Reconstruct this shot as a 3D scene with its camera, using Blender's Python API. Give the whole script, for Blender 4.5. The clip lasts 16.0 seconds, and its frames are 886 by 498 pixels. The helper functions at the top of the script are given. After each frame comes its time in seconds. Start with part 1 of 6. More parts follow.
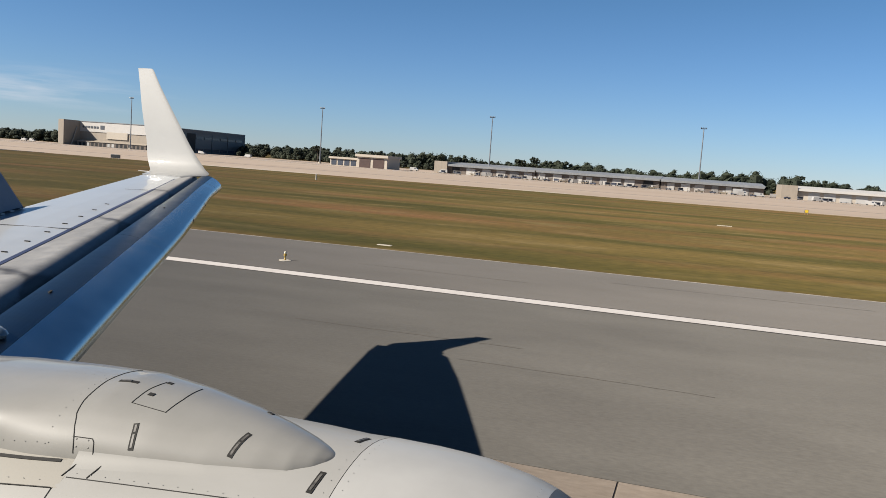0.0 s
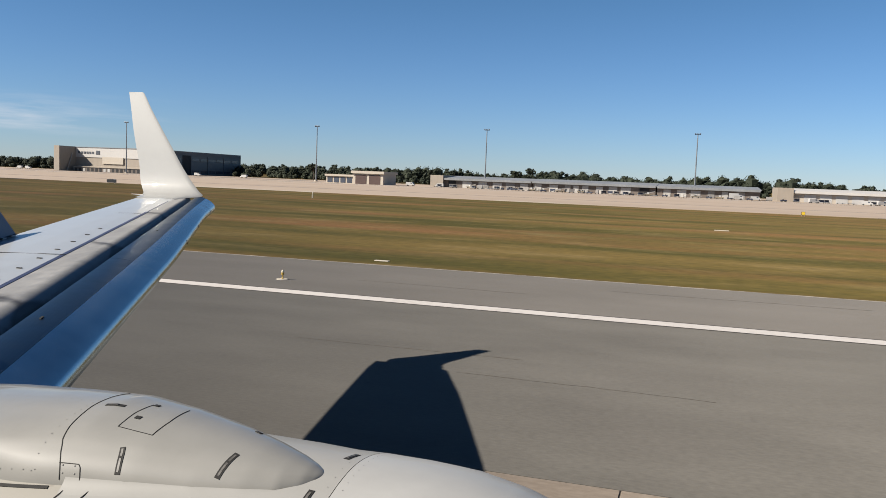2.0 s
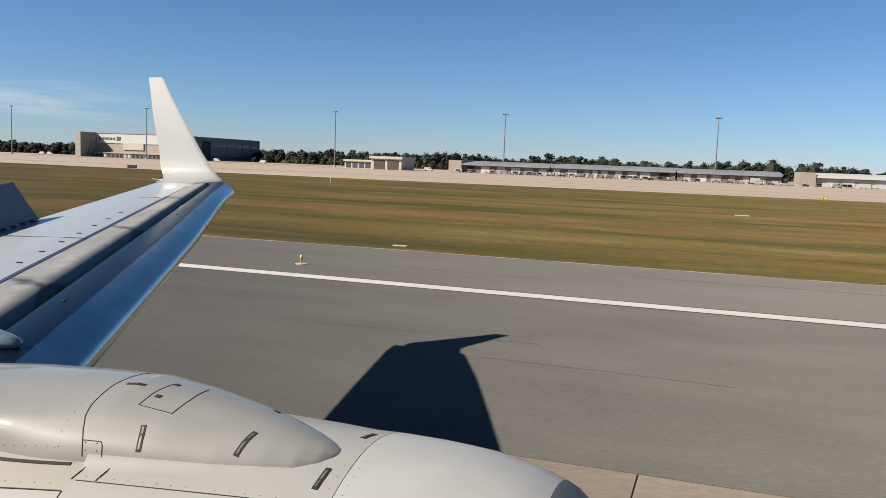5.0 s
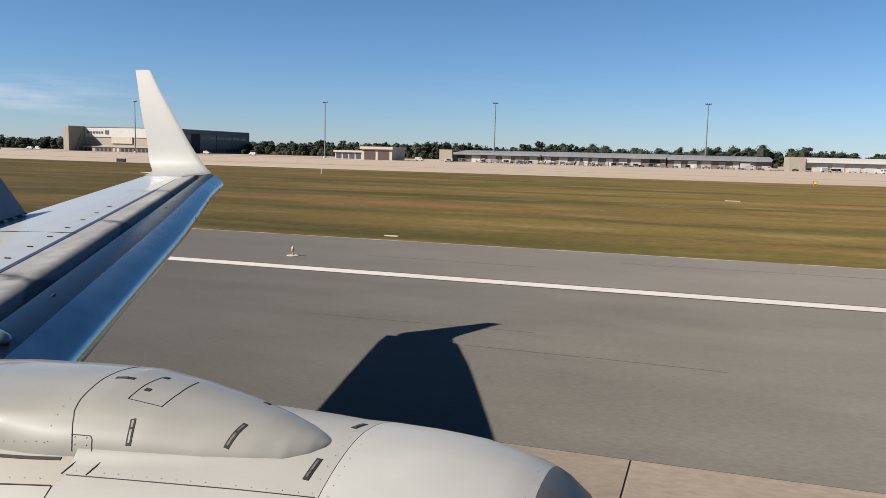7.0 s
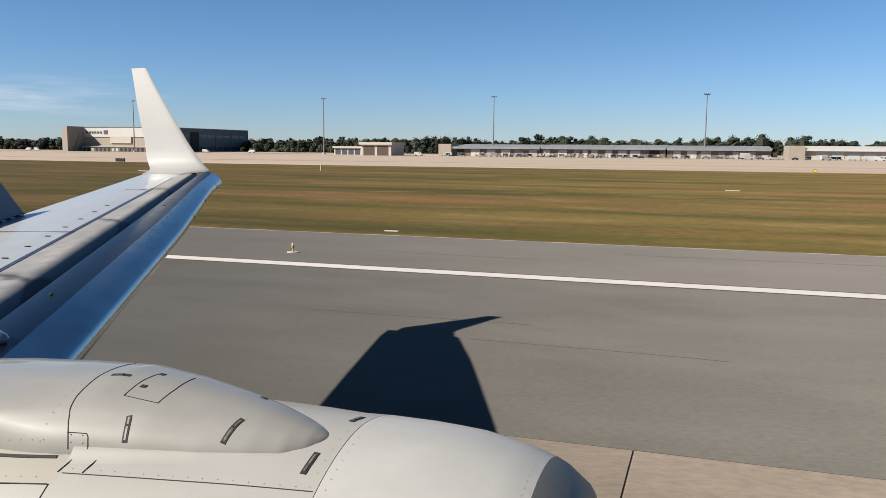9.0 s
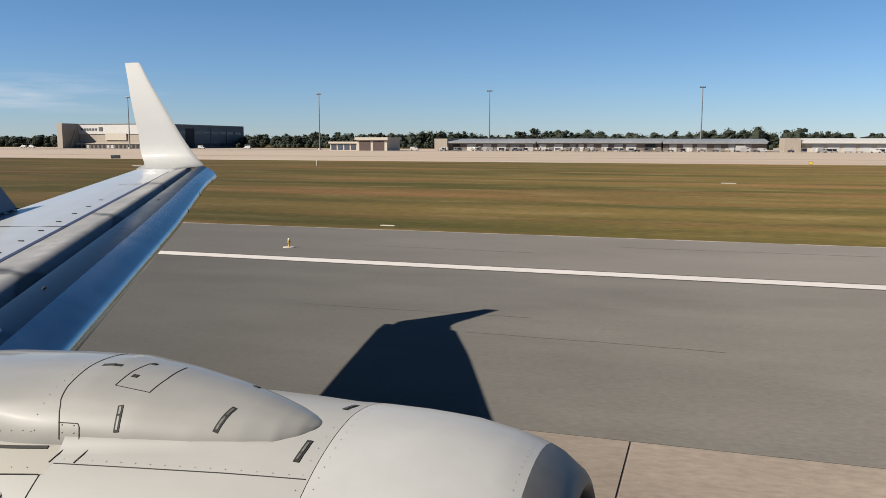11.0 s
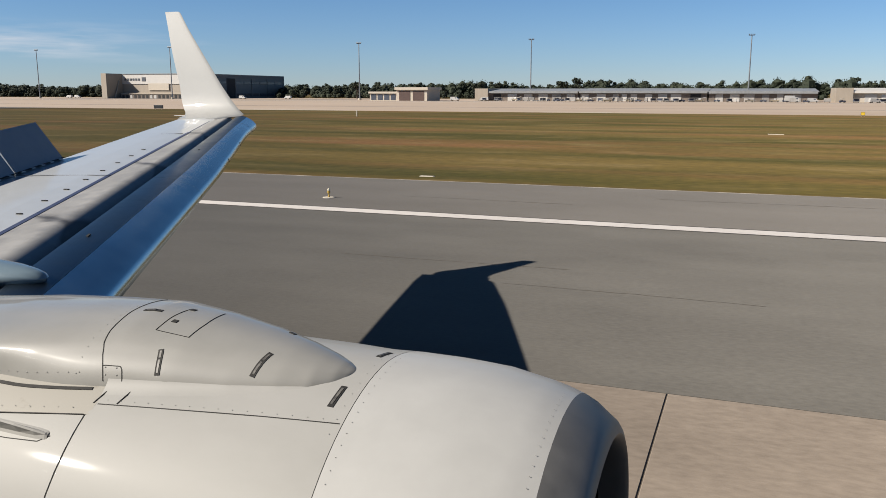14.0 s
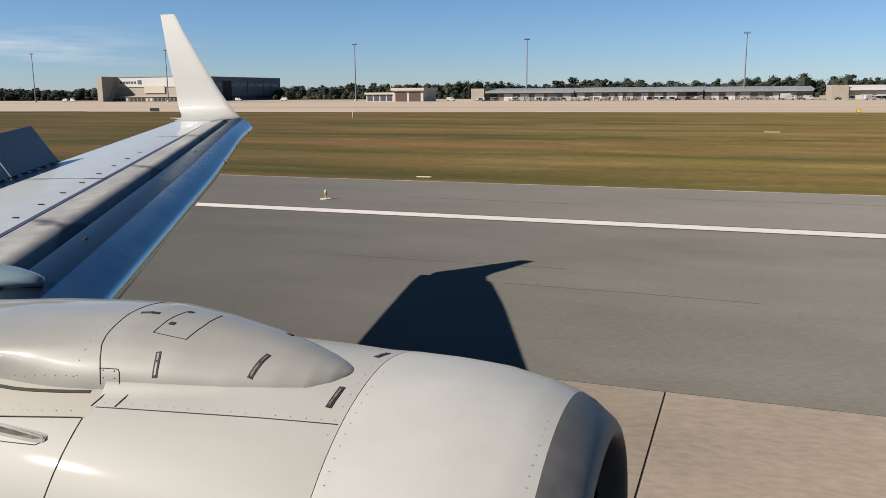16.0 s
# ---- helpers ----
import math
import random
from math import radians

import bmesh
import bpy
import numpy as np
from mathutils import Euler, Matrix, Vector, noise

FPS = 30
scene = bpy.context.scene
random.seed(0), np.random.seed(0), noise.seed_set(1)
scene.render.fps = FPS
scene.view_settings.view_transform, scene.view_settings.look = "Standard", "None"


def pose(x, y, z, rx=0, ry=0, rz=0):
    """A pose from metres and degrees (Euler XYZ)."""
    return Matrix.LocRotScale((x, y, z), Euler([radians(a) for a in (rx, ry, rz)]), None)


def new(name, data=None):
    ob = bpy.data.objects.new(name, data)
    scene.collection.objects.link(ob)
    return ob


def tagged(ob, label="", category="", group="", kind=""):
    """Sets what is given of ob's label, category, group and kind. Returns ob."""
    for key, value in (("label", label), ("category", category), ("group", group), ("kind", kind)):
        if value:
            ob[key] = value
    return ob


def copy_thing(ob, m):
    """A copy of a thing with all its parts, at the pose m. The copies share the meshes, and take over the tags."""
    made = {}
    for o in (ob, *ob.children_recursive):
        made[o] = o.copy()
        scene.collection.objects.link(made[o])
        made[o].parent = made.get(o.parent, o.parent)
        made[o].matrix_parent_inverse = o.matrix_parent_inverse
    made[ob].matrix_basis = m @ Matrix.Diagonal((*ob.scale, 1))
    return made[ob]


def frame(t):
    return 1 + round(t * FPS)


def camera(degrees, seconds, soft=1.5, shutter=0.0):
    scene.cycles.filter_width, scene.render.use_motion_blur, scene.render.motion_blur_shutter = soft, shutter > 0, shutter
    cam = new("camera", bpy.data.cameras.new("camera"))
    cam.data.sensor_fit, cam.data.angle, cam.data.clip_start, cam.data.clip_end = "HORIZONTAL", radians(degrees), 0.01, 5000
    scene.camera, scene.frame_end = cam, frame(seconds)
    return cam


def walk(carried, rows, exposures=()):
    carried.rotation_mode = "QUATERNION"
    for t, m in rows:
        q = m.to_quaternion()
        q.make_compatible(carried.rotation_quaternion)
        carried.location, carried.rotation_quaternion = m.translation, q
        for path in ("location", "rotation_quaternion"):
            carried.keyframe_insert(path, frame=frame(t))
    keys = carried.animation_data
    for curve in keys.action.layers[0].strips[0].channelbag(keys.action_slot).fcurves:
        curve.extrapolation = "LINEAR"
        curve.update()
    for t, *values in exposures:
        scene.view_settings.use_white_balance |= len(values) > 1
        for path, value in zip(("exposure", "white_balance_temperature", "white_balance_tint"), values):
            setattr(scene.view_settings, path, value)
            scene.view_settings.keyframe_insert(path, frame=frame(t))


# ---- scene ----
PLAN = 1.15                 # metres to a unit of the airfield plan below
LIFT = 3.8 * (PLAN - 1)     # the aircraft is drawn from a datum this far above the runway
# Axes: x towards the nose, y out over the left wing, z up from the runway.
cam = camera(56.4, 16.0, soft=0.42)
# seconds, x, y, z, yaw, pitch, roll of a phone held at the cabin window
PATH = [
    (0.0, -0.107, -0.062, 4.414, 17.23, -5.79, 4.12),
    (0.5, -0.098, -0.070, 4.388, 17.16, -5.50, 5.99),
    (1.0, -0.086, -0.053, 4.410, 17.37, -5.03, 4.64),
    (1.5, -0.053, -0.037, 4.399, 17.29, -4.40, 3.00),
    (2.0, -0.047, -0.031, 4.410, 17.19, -4.83, 2.26),
    (2.5, -0.035, -0.041, 4.390, 17.87, -5.22, 2.24),
    (3.0, -0.025, -0.031, 4.392, 18.71, -5.66, 2.24),
    (3.5, -0.030, -0.036, 4.388, 18.75, -5.75, 2.11),
    (4.0, -0.032, -0.042, 4.393, 18.64, -5.75, 2.13),
    (6.5, -0.021, -0.041, 4.394, 17.99, -6.42, 1.75),
    (7.0, -0.016, -0.033, 4.391, 17.84, -6.60, 1.41),
    (7.5, -0.019, -0.024, 4.377, 17.84, -6.68, 1.11),
    (8.0, -0.014, -0.019, 4.368, 17.80, -6.71, 0.90),
    (8.5, -0.009, -0.012, 4.365, 17.61, -6.60, 0.69),
    (9.0, -0.001, -0.001, 4.372, 17.89, -6.98, 0.47),
    (9.5, 0.007, -0.002, 4.365, 17.83, -7.26, 0.30),
    (10.0, -0.000, 0.012, 4.350, 17.61, -7.23, 0.14),
    (12.5, 0.022, 0.029, 4.327, 18.20, -8.08, -0.24),
    (13.0, 0.021, 0.024, 4.333, 18.83, -8.59, -0.03),
    (13.5, 0.019, 0.028, 4.333, 19.53, -9.37, 0.50),
    (14.0, 0.031, 0.034, 4.325, 20.42, -10.72, 0.07),
    (14.5, 0.032, 0.028, 4.316, 21.23, -11.17, -0.73),
    (15.0, 0.031, 0.025, 4.319, 20.96, -11.09, -0.83),
    (15.5, 0.028, 0.037, 4.321, 20.45, -10.83, -0.55),
    (16.0, 0.034, 0.035, 4.322, 20.25, -10.69, -0.41),
]
EXPOSURE = 0.95
walk(cam, [(t, pose(x, y, z, 90 + pitch, 0, yaw) @ pose(0, 0, 0, 0, 0, roll)) for t, x, y, z, yaw, pitch, roll in PATH],
     [(t, EXPOSURE + d) for t, d in ((0.0, -0.05), (2.5, -0.04), (6.5, 0.0), (8.5, 0.05), (10.0, 0.0), (12.5, -0.07), (13.5, -0.10), (14.5, -0.10), (15.0, -0.06), (16.0, -0.04))])

# ---- light ----
SUN_TO = Vector((-1.14, -0.84, 1.0)).normalized()
sun = new("sun", bpy.data.lights.new("sun", "SUN"))
sun.data.energy, sun.data.angle, sun.data.color = 5.0, radians(0.53), (1.0, 0.92, 0.81)
sun.rotation_euler = SUN_TO.to_track_quat("Z", "Y").to_euler()
sun.location = (0, 0, 60)

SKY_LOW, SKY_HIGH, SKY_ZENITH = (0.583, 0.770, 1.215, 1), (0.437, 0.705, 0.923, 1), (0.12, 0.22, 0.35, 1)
world = bpy.data.worlds.new("sky")
world.use_nodes = True
scene.world = world
wt = world.node_tree
sky = wt.nodes.new("ShaderNodeTexSky")
sky.sky_type, sky.sun_disc = "NISHITA", False
sky.sun_elevation = math.asin(SUN_TO.z)
sky.sun_rotation = math.atan2(SUN_TO.x, SUN_TO.y)
sky.air_density, sky.dust_density, sky.ozone_density = 1.0, 0.0, 2.0
bg = wt.nodes["Background"]
bg.inputs["Strength"].default_value = 0.05
# thin cirrus low in the sky behind the wing
tc = wt.nodes.new("ShaderNodeTexCoord")
mp = wt.nodes.new("ShaderNodeMapping")
mp.inputs["Scale"].default_value = (3.0, 3.0, 34.0)
mp.inputs["Rotation"].default_value = (0.0, 0.06, 0.0)
cn = wt.nodes.new("ShaderNodeTexNoise")
cn.inputs["Scale"].default_value, cn.inputs["Detail"].default_value, cn.inputs["Roughness"].default_value = 1.6, 6, 0.55
cr = wt.nodes.new("ShaderNodeMapRange")
cr.inputs["From Min"].default_value, cr.inputs["From Max"].default_value = 0.53, 0.80
sep = wt.nodes.new("ShaderNodeSeparateXYZ")
side = wt.nodes.new("ShaderNodeMapRange")
side.inputs["From Min"].default_value, side.inputs["From Max"].default_value = -0.55, -0.70
high = wt.nodes.new("ShaderNodeMapRange")
high.inputs["From Min"].default_value, high.inputs["From Max"].default_value = 0.030, 0.042
over = wt.nodes.new("ShaderNodeMapRange")
over.inputs["From Min"].default_value, over.inputs["From Max"].default_value = 0.080, 0.056
mul1, mul2, mul3 = [wt.nodes.new("ShaderNodeMath") for _ in range(3)]
mul1.operation = mul2.operation = mul3.operation = "MULTIPLY"
mixc = wt.nodes.new("ShaderNodeMix")
mixc.data_type = "RGBA"
mixc.inputs["B"].default_value = (7.0, 7.5, 8.3, 1)
wt.links.new(tc.outputs["Generated"], mp.inputs["Vector"])
wt.links.new(mp.outputs["Vector"], cn.inputs["Vector"])
wt.links.new(cn.outputs["Fac"], cr.inputs["Value"])
wt.links.new(tc.outputs["Generated"], sep.inputs["Vector"])
wt.links.new(sep.outputs["X"], side.inputs["Value"])
wt.links.new(sep.outputs["Z"], high.inputs["Value"])
wt.links.new(cr.outputs["Result"], mul1.inputs[0])
wt.links.new(side.outputs["Result"], mul1.inputs[1])
wt.links.new(mul1.outputs[0], mul2.inputs[0])
wt.links.new(high.outputs["Result"], mul2.inputs[1])
wt.links.new(sep.outputs["Z"], over.inputs["Value"])
wt.links.new(mul2.outputs[0], mul3.inputs[0])
wt.links.new(over.outputs["Result"], mul3.inputs[1])
wt.links.new(mul3.outputs[0], mixc.inputs["Factor"])
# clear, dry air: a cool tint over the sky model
tint = wt.nodes.new("ShaderNodeMix")
tint.data_type, tint.blend_type = "RGBA", "MULTIPLY"
tint.inputs["Factor"].default_value = 1.0
rise = wt.nodes.new("ShaderNodeMapRange")
rise.inputs["From Min"].default_value, rise.inputs["From Max"].default_value = 0.0, 0.25
cool = wt.nodes.new("ShaderNodeMix")
cool.data_type = "RGBA"
cool.inputs["A"].default_value, cool.inputs["B"].default_value = SKY_LOW, SKY_HIGH
wt.links.new(sep.outputs["Z"], rise.inputs["Value"])
wt.links.new(rise.outputs["Result"], cool.inputs["Factor"])
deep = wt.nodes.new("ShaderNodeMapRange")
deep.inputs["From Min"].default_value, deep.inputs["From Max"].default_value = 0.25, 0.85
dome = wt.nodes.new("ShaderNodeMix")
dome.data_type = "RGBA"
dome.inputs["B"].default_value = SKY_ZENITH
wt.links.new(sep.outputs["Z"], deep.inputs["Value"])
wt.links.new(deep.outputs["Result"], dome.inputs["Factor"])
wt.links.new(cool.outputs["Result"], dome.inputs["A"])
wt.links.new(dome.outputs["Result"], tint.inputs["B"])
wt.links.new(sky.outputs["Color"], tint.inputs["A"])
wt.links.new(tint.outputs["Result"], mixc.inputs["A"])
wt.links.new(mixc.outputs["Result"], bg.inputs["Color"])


# ---- materials ----
def surface(name, low, high, grain=4.0, rough=0.6, metal=0.0, bump=0.0, stretch=(1, 1, 1), blotch=0.3, coat=0.0, gloss=0.12,
            spread=0.12, fine=None, per_object=0.0, contrast=(0.35, 0.65), chalk=0.0):
    """A painted or bare surface: two noises, coarse and fine, mix two colours; roughness and relief follow the fine one."""
    m = bpy.data.materials.new(name)
    m.use_nodes = True
    t = m.node_tree
    b = t.nodes["Principled BSDF"]
    co = t.nodes.new("ShaderNodeTexCoord")
    ma = t.nodes.new("ShaderNodeMapping")
    ma.inputs["Scale"].default_value = stretch
    t.links.new(co.outputs["Object"], ma.inputs["Vector"])

    def noise_of(scale, detail):
        n = t.nodes.new("ShaderNodeTexNoise")
        n.inputs["Scale"].default_value, n.inputs["Detail"].default_value = scale, detail
        n.inputs["Roughness"].default_value = 0.6
        t.links.new(ma.outputs["Vector"], n.inputs["Vector"])
        return n

    n1, n2 = noise_of(blotch, 5), noise_of(grain, 4)
    add = t.nodes.new("ShaderNodeMath")
    add.operation = "ADD"
    t.links.new(n1.outputs["Fac"], add.inputs[0])
    t.links.new(n2.outputs["Fac"], add.inputs[1])
    ran = t.nodes.new("ShaderNodeMapRange")
    ran.inputs["From Min"].default_value, ran.inputs["From Max"].default_value = 2 * contrast[0], 2 * contrast[1]
    t.links.new(add.outputs[0], ran.inputs["Value"])
    mix = t.nodes.new("ShaderNodeMix")
    mix.data_type = "RGBA"
    mix.inputs["A"].default_value, mix.inputs["B"].default_value = (*low, 1), (*high, 1)
    t.links.new(ran.outputs["Result"], mix.inputs["Factor"])
    out = mix.outputs["Result"]
    if per_object:
        info = t.nodes.new("ShaderNodeObjectInfo")
        hsv = t.nodes.new("ShaderNodeHueSaturation")
        r2 = t.nodes.new("ShaderNodeMapRange")
        r2.inputs["To Min"].default_value, r2.inputs["To Max"].default_value = 1 - per_object, 1 + per_object
        t.links.new(info.outputs["Random"], r2.inputs["Value"])
        t.links.new(r2.outputs["Result"], hsv.inputs["Value"])
        t.links.new(out, hsv.inputs["Color"])
        out = hsv.outputs["Color"]
    t.links.new(out, b.inputs["Base Color"])
    rr = t.nodes.new("ShaderNodeMapRange")
    rr.inputs["To Min"].default_value, rr.inputs["To Max"].default_value = max(0.02, rough - spread), min(1, rough + spread)
    t.links.new(n2.outputs["Fac"], rr.inputs["Value"])
    t.links.new(rr.outputs["Result"], b.inputs["Roughness"])
    b.inputs["Metallic"].default_value = metal
    b.inputs["Diffuse Roughness"].default_value = chalk
    b.inputs["Coat Weight"].default_value = coat
    b.inputs["Coat Roughness"].default_value = gloss
    if bump:
        n3 = noise_of(fine or grain * 4, 3)
        bu = t.nodes.new("ShaderNodeBump")
        bu.inputs["Strength"].default_value, bu.inputs["Distance"].default_value = bump, 0.01
        t.links.new(n3.outputs["Fac"], bu.inputs["Height"])
        t.links.new(bu.outputs["Normal"], b.inputs["Normal"])
    return m


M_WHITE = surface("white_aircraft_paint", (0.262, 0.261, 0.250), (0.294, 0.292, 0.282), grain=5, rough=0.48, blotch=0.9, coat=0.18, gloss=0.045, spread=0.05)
# inlet cowl brighter than the fan cowl, the fairing darker than both
M_INLET = surface("inlet_cowl_white", (0.320, 0.322, 0.318), (0.358, 0.360, 0.356), grain=5, rough=0.48, blotch=0.9, coat=0.14, gloss=0.045, spread=0.05)
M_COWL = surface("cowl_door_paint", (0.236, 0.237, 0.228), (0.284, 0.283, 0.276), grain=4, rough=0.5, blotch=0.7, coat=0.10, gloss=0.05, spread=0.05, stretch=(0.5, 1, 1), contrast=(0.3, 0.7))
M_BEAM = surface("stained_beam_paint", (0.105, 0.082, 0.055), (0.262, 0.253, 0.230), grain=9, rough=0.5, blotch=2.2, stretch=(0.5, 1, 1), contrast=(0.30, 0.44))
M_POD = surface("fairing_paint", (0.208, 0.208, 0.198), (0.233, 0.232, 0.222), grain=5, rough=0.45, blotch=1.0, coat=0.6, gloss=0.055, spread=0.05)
for m in (M_WHITE, M_POD, M_INLET, M_COWL, M_BEAM):
    m.node_tree.nodes["Principled BSDF"].inputs["Specular IOR Level"].default_value = 0.15
M_WING = surface("grey_wing_paint", (0.356, 0.373, 0.385), (0.389, 0.405, 0.417), grain=2, rough=0.42, blotch=0.5, coat=0.45, gloss=0.08, spread=0.03)
M_WINGLET = surface("winglet_white_paint", (0.271, 0.271, 0.262), (0.295, 0.295, 0.285), grain=3, rough=0.6, blotch=0.6, coat=0.35, gloss=0.04, spread=0.03)
M_BAND = surface("worn_leading_edge", (0.18, 0.178, 0.174), (0.30, 0.295, 0.285), grain=5.0, rough=0.5, blotch=0.8, stretch=(1.5, 0.8, 1), contrast=(0.34, 0.62))


def soot_and_gap_shade(m, first, step):
    """Dark soot smeared over the slat tracks, every so many metres along the span; its fan towards the slat paints the
    gap's shade.
    """
    t = m.node_tree
    b = t.nodes["Principled BSDF"]
    paint = b.inputs["Base Color"].links[0].from_socket
    co = t.nodes.new("ShaderNodeTexCoord")
    wob = t.nodes.new("ShaderNodeTexNoise")
    wob.inputs["Scale"].default_value, wob.inputs["Detail"].default_value = 5.0, 6
    se = t.nodes.new("ShaderNodeSeparateXYZ")
    t.links.new(co.outputs["Object"], se.inputs["Vector"])
    t.links.new(co.outputs["Object"], wob.inputs["Vector"])

    def math_node(op, a, c):
        n = t.nodes.new("ShaderNodeMath")
        n.operation = op
        for k, v in enumerate((a, c)):
            if isinstance(v, float):
                n.inputs[k].default_value = v
            else:
                t.links.new(v, n.inputs[k])
        return n.outputs[0]

    def ranged(v, lo, hi, top):
        r = t.nodes.new("ShaderNodeMapRange")
        r.interpolation_type = "SMOOTHSTEP"
        r.inputs["From Min"].default_value, r.inputs["From Max"].default_value, r.inputs["To Max"].default_value = lo, hi, top
        t.links.new(v, r.inputs["Value"])
        return r.outputs["Result"]

    off = math_node("ADD", math_node("SUBTRACT", se.outputs["Y"], first), math_node("MULTIPLY", se.outputs["X"], 0.10))
    away = math_node("PINGPONG", off, step / 2)
    away = math_node("ADD", away, math_node("MULTIPLY", wob.outputs["Fac"], 0.35))
    # darkening that grows towards the slat: shade of the gap put into the colour
    front = math_node("ADD", math_node("ADD", se.outputs["X"], math_node("MULTIPLY", se.outputs["Y"], 0.476)), -3.61)
    flare = math_node("MULTIPLY", math_node("MAXIMUM", front, 0.0), math_node("MULTIPLY", wob.outputs["Fac"], 7.0))
    away = math_node("SUBTRACT", away, flare)
    spot = ranged(away, 0.34, 0.12, 0.85)
    mix = t.nodes.new("ShaderNodeMix")
    mix.data_type = "RGBA"
    mix.inputs["B"].default_value = (0.022, 0.022, 0.024, 1)
    t.links.new(spot, mix.inputs["Factor"])
    t.links.new(paint, mix.inputs["A"])
    t.links.new(mix.outputs["Result"], b.inputs["Base Color"])


soot_and_gap_shade(M_BAND, 4.85, 2.9)
# slat metals carry painted sky blue; aft half darkened for its tilt
M_SLAT = surface("slat_sky_shade_tint", (0.055, 0.090, 0.128), (0.082, 0.120, 0.160), grain=3, rough=0.36, metal=1.0, blotch=0.5)
M_SLAT_FRONT = surface("slat_nose_sky_tint", (0.30, 0.38, 0.42), (0.44, 0.52, 0.55), grain=3, rough=0.2, metal=1.0, blotch=0.4)
# the fairing's blue is reflected sky put into its base colour
M_FAIRING = surface("slat_fairing_sky_tint", (0.120, 0.175, 0.215), (0.155, 0.210, 0.250), grain=3, rough=0.35, blotch=0.6, coat=0.8, gloss=0.05, spread=0.04)
M_LIP = surface("bare_metal_inlet_lip", (0.120, 0.120, 0.118), (0.175, 0.172, 0.166), grain=7, rough=0.48, metal=0.35, blotch=1.2)
M_SEAM = surface("dark_panel_gap", (0.004, 0.004, 0.004), (0.009, 0.009, 0.008), grain=40, rough=0.8, gloss=0.02)
M_LINE = surface("dark_blue_seal", (0.024, 0.032, 0.073), (0.049, 0.061, 0.113), grain=8, rough=0.5)
M_STEEL = surface("dull_steel", (0.28, 0.27, 0.25), (0.48, 0.46, 0.43), grain=60, rough=0.4, metal=0.7, blotch=9)
M_LATCH = surface("worn_dark_latch", (0.025, 0.025, 0.025), (0.125, 0.120, 0.112), grain=45, rough=0.5, metal=0.0, blotch=14, contrast=(0.42, 0.62))
M_RIVET = surface("painted_rivet", (0.162, 0.162, 0.154), (0.227, 0.227, 0.219), grain=60, rough=0.6)
M_SPOILER = surface("spoiler_paint", (0.143, 0.165, 0.199), (0.187, 0.209, 0.242), grain=5, rough=0.4, blotch=0.8)
# near-black for recesses: the shade of their depth is put into the colour
M_DARK = surface("recess_shade_black", (0.003, 0.003, 0.003), (0.007, 0.007, 0.007), grain=12, rough=0.7)
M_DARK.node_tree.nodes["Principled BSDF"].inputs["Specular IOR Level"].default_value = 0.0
M_FAN = surface("fan_titanium", (0.10, 0.10, 0.11), (0.2, 0.2, 0.21), grain=14, rough=0.45, metal=0.8)
M_CABIN = surface("cabin_lining", (0.227, 0.235, 0.243), (0.275, 0.283, 0.292), grain=30, rough=0.6)

M_ASPHALT = surface("weathered_asphalt", (0.076, 0.071, 0.063), (0.113, 0.106, 0.094), grain=15, rough=0.85, blotch=0.4,
                    stretch=(0.42, 0.9, 1), bump=0.3, fine=60, contrast=(0.34, 0.66), chalk=1.0)
M_SHOULDER = surface("shoulder_asphalt", (0.096, 0.088, 0.078), (0.126, 0.116, 0.104), grain=12, rough=0.88, blotch=0.3,
                     stretch=(0.40, 0.8, 1), bump=0.3, fine=50, contrast=(0.34, 0.66), chalk=1.0)
M_CONCRETE = surface("runway_concrete", (0.111, 0.091, 0.074), (0.197, 0.165, 0.135), grain=11.0, rough=0.9, blotch=0.6,
                     stretch=(0.40, 0.9, 1), bump=0.3, fine=60, per_object=0.07, contrast=(0.30, 0.72), chalk=1.0)
GROUND_SURFACES = (M_ASPHALT, M_SHOULDER, M_CONCRETE)
for m in GROUND_SURFACES:
    m.node_tree.nodes["Principled BSDF"].inputs["Specular IOR Level"].default_value = 0.25
M_JOINT = surface("joint_sealant", (0.061, 0.049, 0.036), (0.101, 0.081, 0.063), grain=6, rough=0.9)
M_TAR = surface("dark_pavement_edge", (0.028, 0.023, 0.019), (0.049, 0.041, 0.035), grain=3, rough=0.9, blotch=0.3, stretch=(0.3, 2, 1))
M_EDGE = surface("dusty_pavement_edge", (0.113, 0.101, 0.085), (0.373, 0.340, 0.292), grain=1.2, rough=0.9, blotch=0.25, stretch=(1, 0.4, 1), contrast=(0.4, 0.62))
M_MARK = surface("white_runway_paint", (0.389, 0.359, 0.330), (0.502, 0.471, 0.440), grain=5, rough=0.7, blotch=0.6, contrast=(0.25, 0.5))
M_APRON = surface("apron_concrete", (0.296, 0.231, 0.174), (0.369, 0.293, 0.228), grain=0.25, rough=0.9, blotch=0.02, stretch=(0.5, 1.4, 1),
                  contrast=(0.35, 0.65))


